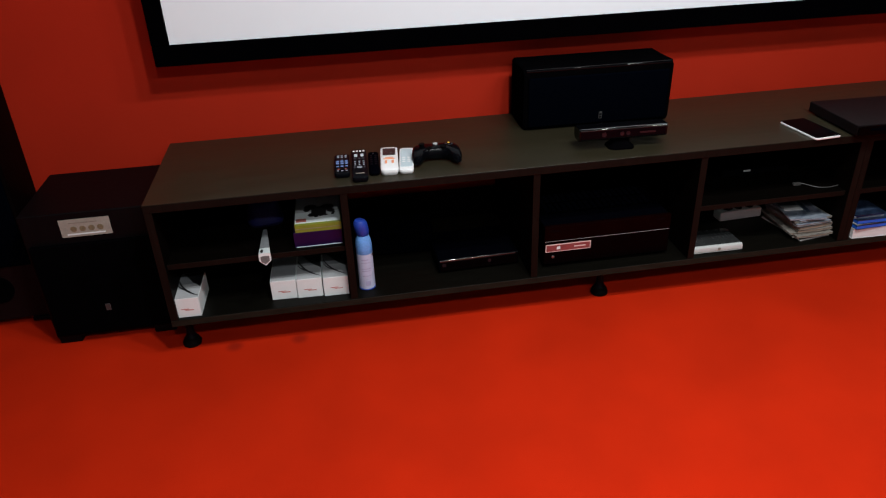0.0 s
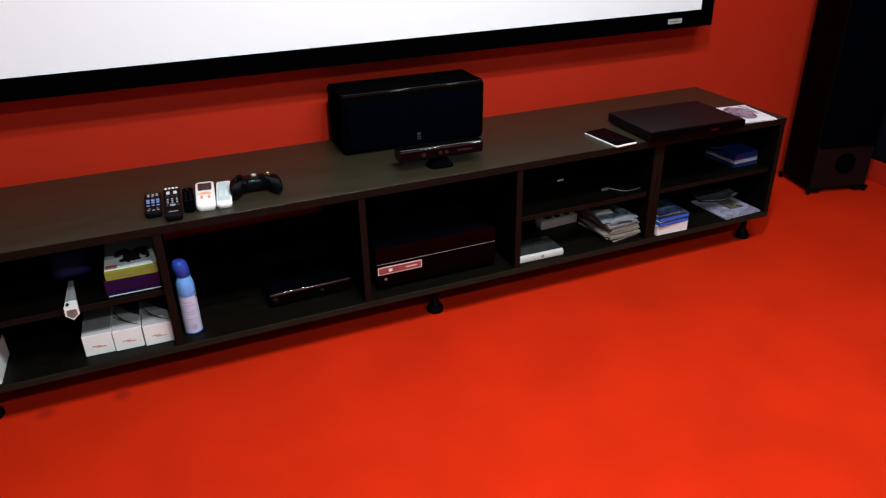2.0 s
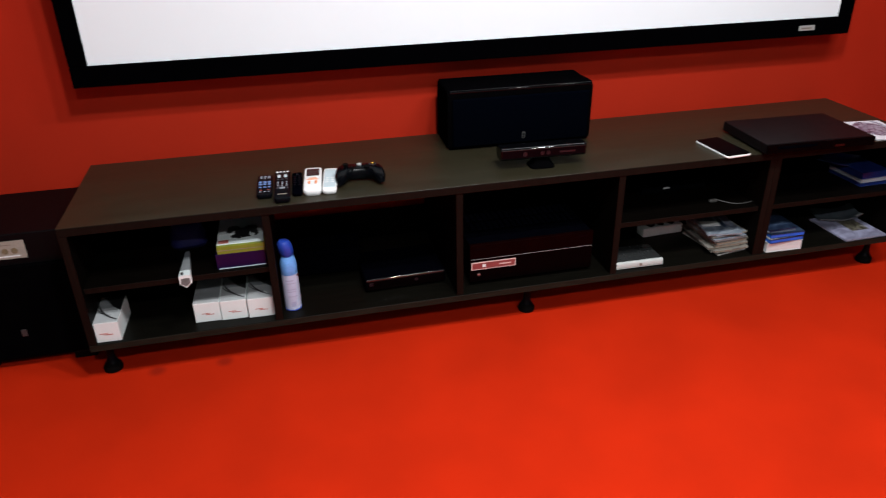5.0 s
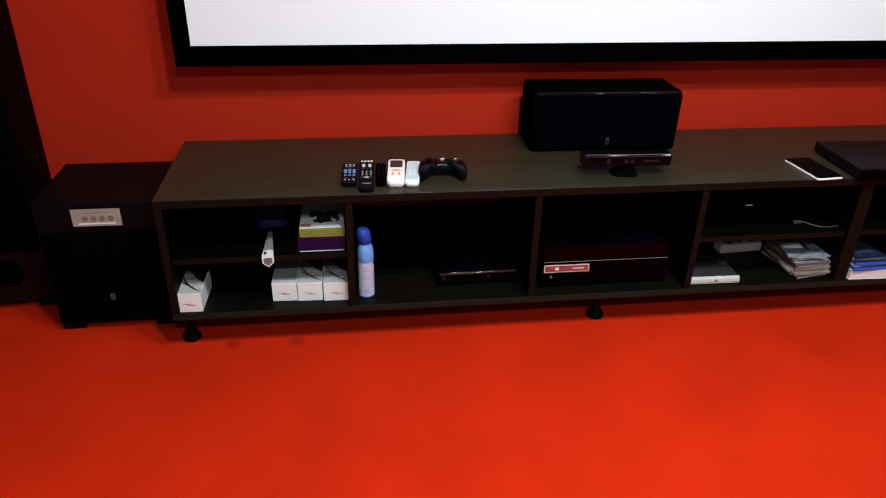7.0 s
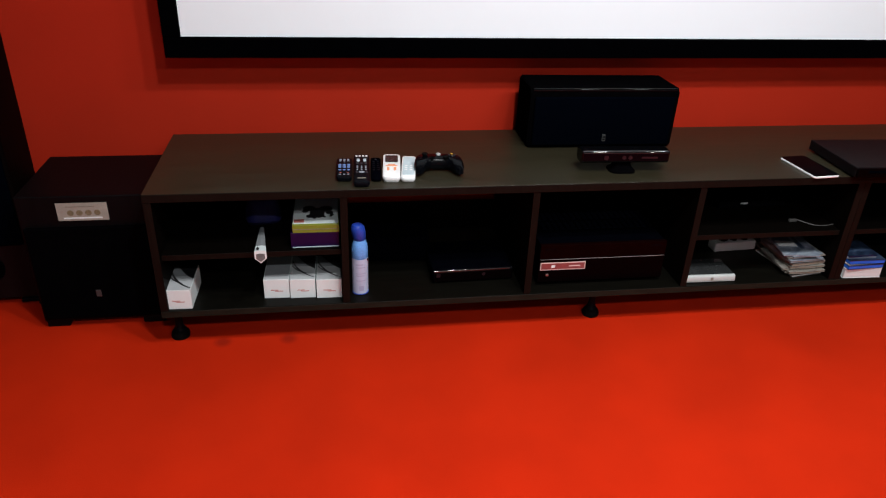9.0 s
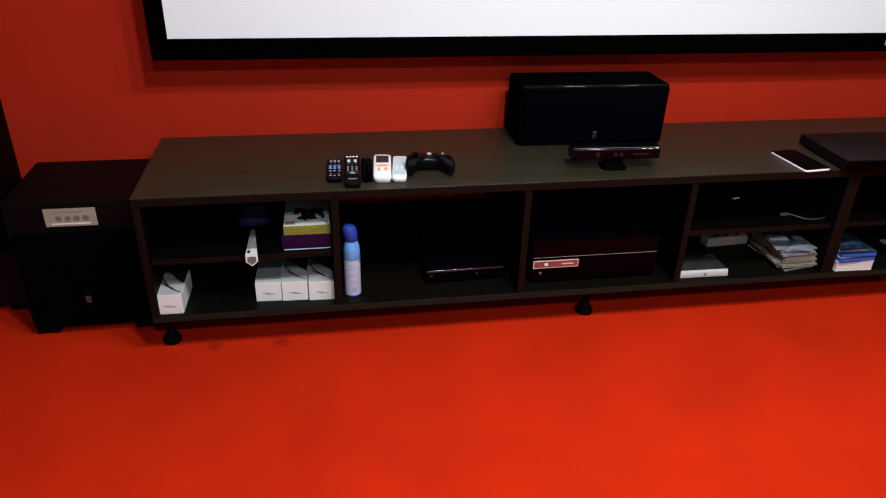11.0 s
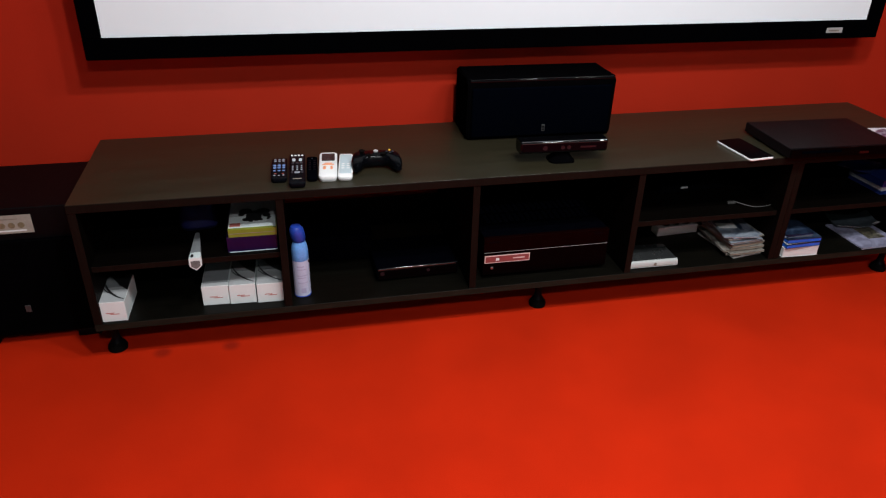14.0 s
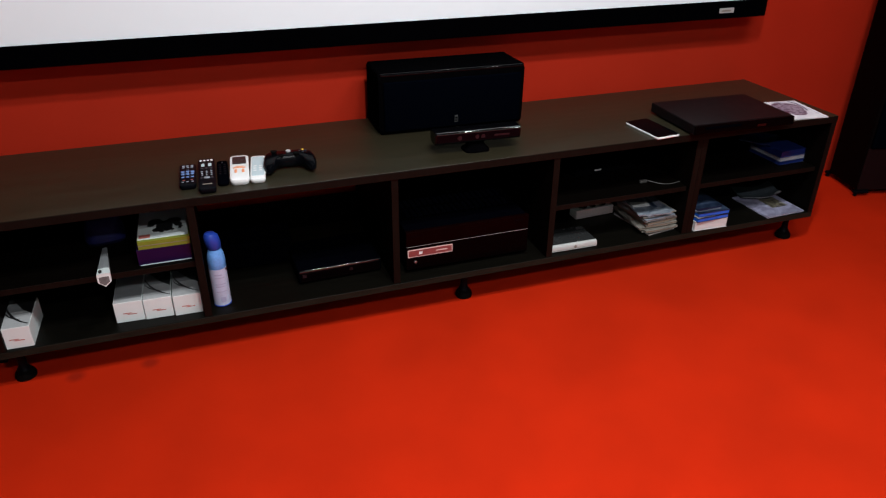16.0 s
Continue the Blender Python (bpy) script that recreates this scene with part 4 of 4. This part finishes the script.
# ---- third bay ----
def receiver():
    s = thing("av_receiver", (0.868, 0.224, BOT1), "wide black av receiver with a pink sticker on its front", "av receiver")
    w, d, h = 0.434, 0.34, 0.152
    cover = part("cover", slab(-w / 2, -d / 2 + 0.012, 0.014, w / 2, d / 2, h, 0.002), MATT_BLACK, s, "matt blue-black slotted metal cover")
    for k in range(3):
        for i in range(18):
            part("vent_rib", slab(-0.18 + i * 0.021, -0.06 + k * 0.075, h + 0.0002, -0.168 + i * 0.021, -0.005 + k * 0.075, h + 0.003, 0), VENT, cover)
    # upper front coloured dark red for the carpet mirrored in it
    up = part("upper_panel", slab(-w / 2 - 0.003, -d / 2 - 0.004, 0.1025, w / 2 + 0.003, -d / 2 + 0.0115, h + 0.002, 0.002), RED_REFLECTION, s, "gloss dark upper front panel with the carpet's red reflection painted in")
    f = part("lower_panel", slab(-w / 2 - 0.003, -d / 2 - 0.004, 0.014, w / 2 + 0.003, -d / 2 + 0.0115, 0.1005, 0.002), SMOKED_DARK, s, "smoked black lower front panel")
    part("trim_line", slab(-w / 2, -d / 2 - 0.0052, 0.0998, w / 2, -d / 2 - 0.0038, 0.1008, 0), TRIM_LINE, f, "thin bright trim line")
    part("badge", slab(-w / 2 + 0.014, -d / 2 - 0.0052, 0.136, -w / 2 + 0.05, -d / 2 - 0.0038, 0.141, 0), SMOKED, up)
    part("badge", slab(w / 2 - 0.05, -d / 2 - 0.0052, 0.136, -0.02 + w / 2, -d / 2 - 0.0038, 0.143, 0), SMOKED, up)
    part("sticker", slab(-w / 2 + 0.002, -d / 2 - 0.0052, 0.061, -w / 2 + 0.158, -d / 2 - 0.0036, 0.089, 0), PINK_BORDER, f, "pale bordered sticker")
    part("sticker_field", slab(-w / 2 + 0.005, -d / 2 - 0.0058, 0.064, -w / 2 + 0.155, -d / 2 - 0.0051, 0.086, 0), PINK_LABEL, f)
    part("sticker_print", slab(-w / 2 + 0.040, -d / 2 - 0.0064, 0.070, -w / 2 + 0.052, -d / 2 - 0.0057, 0.080, 0), WHITE_CARD, f)
    part("sticker_print", slab(-w / 2 + 0.100, -d / 2 - 0.0064, 0.073, -w / 2 + 0.140, -d / 2 - 0.0057, 0.077, 0), PINK_BORDER, f)
    part("power_button", lathe([(0.003, 0), (0.005, 0), (0.005, 0.004), (0.003, 0.005)], 14, m=Matrix.Translation((-w / 2 + 0.028, -d / 2 - 0.004, 0.043)) @ Matrix.Rotation(radians(90), 4, "X")), STEEL, f)
    for sx in (-1, 1):
        for sy in (-1, 1):
            part("foot", lathe([(0.02, 0), (0.022, 0.0145)], 16, m=Matrix.Translation((sx * 0.17, sy * 0.12, 0))), RUBBER, s)


VENT = mat("blue_black_vent", (0.0014, 0.0018, 0.005), 0.6, var=0.2, scale=40, fine=400, spec=0.04)
receiver()


# ---- fourth bay ----
def silver_case():
    s = thing("silver_player", (1.263, 0.112, BOT1), "flat satin silver player with a round badge", "media player", rz=-1)
    part("case", slab(-0.089, -0.080, 0.003, 0.089, 0.030, 0.026, 0.003, 2), SILVER_CASE, s, "satin silver metal case", True)
    prof = [(-0.0795, 0.003), (-0.0795, 0.0255), (-0.083, 0.0255), (-0.087, 0.023), (-0.0895, 0.018), (-0.0905, 0.010), (-0.0905, 0.003)]
    f = part("front_panel", prism(prof, -0.089, 0.089), SILVER_FRONT, s, "curved pale silver front", True)
    part("badge", lathe([(0.0035, 0), (0.0055, 0), (0.0055, 0.001), (0.0035, 0.001)], 20, m=Matrix.Translation((0.004, -0.0902, 0.013)) @ Matrix.Rotation(radians(90), 4, "X")), LABEL_GREY, f)
    part("seam", slab(-0.0892, -0.0908, 0.0062, 0.0892, -0.0902, 0.0074, 0), LABEL_GREY, f)
    part("base", slab(-0.087, -0.085, 0, 0.087, 0.027, 0.0034, 0), BLACK_PLASTIC, s)


silver_case()


def white_adapter():
    s = thing("power_strip", (1.466, 0.262, BOT1), "white power strip lying behind the papers", "power strip", rz=3)
    part("body", slab(-0.085, -0.025, 0, 0.085, 0.025, 0.036, 0.004, 3), WHITE_PLASTIC, s)
    for i in range(3):
        m = Matrix.Translation((-0.045 + 0.045 * i, 0, 0.0358))
        part("socket", lathe([(0.0005, 0), (0.014, 0), (0.014, 0.0008), (0.0005, 0.0008)], 18, m=m), BLACK_PLASTIC, s)
    part("plug", slab(-0.06, -0.016, 0.0368, -0.03, 0.016, 0.062, 0.005, 2), BLACK_PLASTIC, s)


white_adapter()

random.seed(5)
pile = BOT1
for i in range(11):
    h = random.uniform(0.0045, 0.0095)
    w, l = random.uniform(0.128, 0.150), random.uniform(0.180, 0.210)
    top = i == 10
    cover = COVER_BLUEGREY if i in (10, 9, 7) else COVER_NEWS
    kind = ("magazine", "glossy blue grey magazine on the paper pile", "magazine") if i in (10, 9, 7) else ("newspaper", "folded newspaper with yellowed edges in a pile", "newspaper")
    top_paper = booklet(kind[0], 1.624 + random.uniform(-0.010, 0.010), 0.136 + random.uniform(-0.016, 0.010), pile, w * (0.9 if i > 8 else 1), l, h, cover, kind[1], kind[2],
            random.uniform(-4, 9) if i < 9 else (-9 if top else 8), PAGES_WHITE if i in (0, 10) else PAGES, 0.0 if top else 0.004 * (i % 3), "pile of papers")
    pile += h + 0.0003 + 0.001 * (i % 3)
# the topmost magazine: a pale masthead and a dark photograph
for x0, y0, x1, y1, ink in ((-0.058, 0.010, 0.004, 0.074, COVER_NAVY), (-0.056, -0.034, 0.010, 0.004, PAGES_WHITE), (0.016, -0.050, 0.030, 0.070, COVER_NAVY), (0.034, -0.046, 0.056, 0.040, PAGES_DIM)):
    part("cover_print", slab(x0, y0, h + 0.0002, x1, y1, h + 0.0016, 0), ink, top_paper)


def cable_thing(name, pts, r, material, label):
    cu = bpy.data.curves.new(name, "CURVE")
    cu.dimensions, cu.bevel_depth, cu.bevel_resolution = "3D", r, 3
    sp = cu.splines.new("NURBS")
    sp.points.add(len(pts) - 1)
    for p, q in zip(sp.points, pts):
        p.co = (*q, 1)
    sp.use_endpoint_u = True
    cu.materials.append(material)
    ob = new(name + "_source", cu)
    me = bpy.data.meshes.new_from_object(ob.evaluated_get(bpy.context.evaluated_depsgraph_get()))
    bpy.data.objects.remove(ob)
    return me


def cable():
    s = thing("white_cable", (1.575, 0.074, SHELF), "thin white cable with a plug on the shelf", "cable")
    me = cable_thing("lead", [(0.0, 0.02, 0.010), (0.02, 0.004, 0.007), (0.04, -0.016, 0.004), (0.07, -0.022, 0.003), (0.10, -0.020, 0.003), (0.14, -0.008, 0.003)], 0.0018, LEAD_GREY, "")
    ob = new("lead", me)
    ob.parent = s
    part("plug", slab(-0.028, 0.014, 0.002, 0.002, 0.026, 0.013, 0.003, 2), LEAD_GREY, s)


cable()


def small_device():
    s = thing("set_top_box", (1.472, 0.306, SHELF), "small black set-top box with a glint painted on its front", "set top box", rz=2)
    part("case", slab(-0.13, -0.09, 0.003, 0.13, 0.09, 0.040, 0.003, 2), MATT_BLACK, s)
    part("front_panel", slab(-0.128, -0.0935, 0.006, 0.128, -0.0895, 0.037, 0.001), GLOSS_BLACK, s)
    # silver patch that stands for a glint on the gloss front
    part("badge", slab(-0.048, -0.0945, 0.019, -0.020, -0.093, 0.0255, 0.0004), SILVER, s)
    part("base", slab(-0.12, -0.08, 0.0, 0.12, 0.08, 0.0034, 0), RUBBER, s)


small_device()

# ---- fifth bay ----
z = BOT1
# blue books: navy tops carry the shelf's shade, fronts keep the lit blue
for h, w, cover, lab in ((0.038, 0.142, PAGES_WHITE, "thick white paperback book in a stack"), (0.015, 0.139, COVER_NAVY, "bright blue book in a stack, its top coloured dark for shade"), (0.003, 0.139, PAGES_WHITE, "white slim booklet in a stack"),
                         (0.015, 0.137, COVER_NAVY, "bright blue book in a stack, its top coloured dark for shade"), (0.005, 0.112, PAGES_DIM, "pale grey slim booklet on a stack"), (0.006, 0.110, COVER_NAVY, "dark blue booklet on a stack")):
    booklet("book", 1.832 - (0.142 - w) / 2 + random.uniform(-0.003, 0.003), 0.092 + random.uniform(-0.003, 0.005) + (0.012 if w < 0.12 else 0), z, w, 0.18, h, cover, lab, "book", random.uniform(-2, 2), BLUE_DIM if h == 0.006 else BLUE_COVER if cover == COVER_NAVY else cover, 0, "stack of blue and white books")
    z += h + 0.0003
violet = booklet("magazine", 2.184, 0.108, BOT1, 0.184, 0.200, 0.005, COVER_VIOLET, "open-curled violet grey magazine in the bay", "magazine", 2, PAGES_WHITE, 0.0, "loose magazines")
part("cover_picture", slab(-0.010, -0.040, 0.0051, 0.066, 0.045, 0.0056, 0), COVER_STILL, violet, "dark still-life picture")
booklet("magazine", 2.196, 0.198, BOT1 + 0.0060, 0.150, 0.135, 0.004, COVER_SLATE, "dark curled magazine lying on another", "magazine", -20, PAGES_WHITE, 0.040, "loose magazines")
z = SHELF
for h, dx, rz, cover, inner, lab in ((0.014, 0.003, 2, COVER_DARKBLUE, BLUE_DIM, "dark blue plastic disc case on the shelf"), (0.016, 0.002, 2.5, PAGES_DIM, PAGES_GREY, "pale grey disc case in a stack"), (0.024, 0.0, 3, BLUE_DIM, BLUE_DIM, "royal blue disc case on a stack")):
    booklet("disc_case", 2.217 + dx, 0.160, z, 0.122, 0.165, h, cover, lab, "disc case", rz, inner, 0, "blue disc cases")
    z += h + 0.0003
booklet("leaflet", 2.165, 0.215, z, 0.10, 0.12, 0.003, COVER_DARKBLUE, "dark curled leaflet on the disc cases", "leaflet", 30, PAGES_DIM, 0.02)
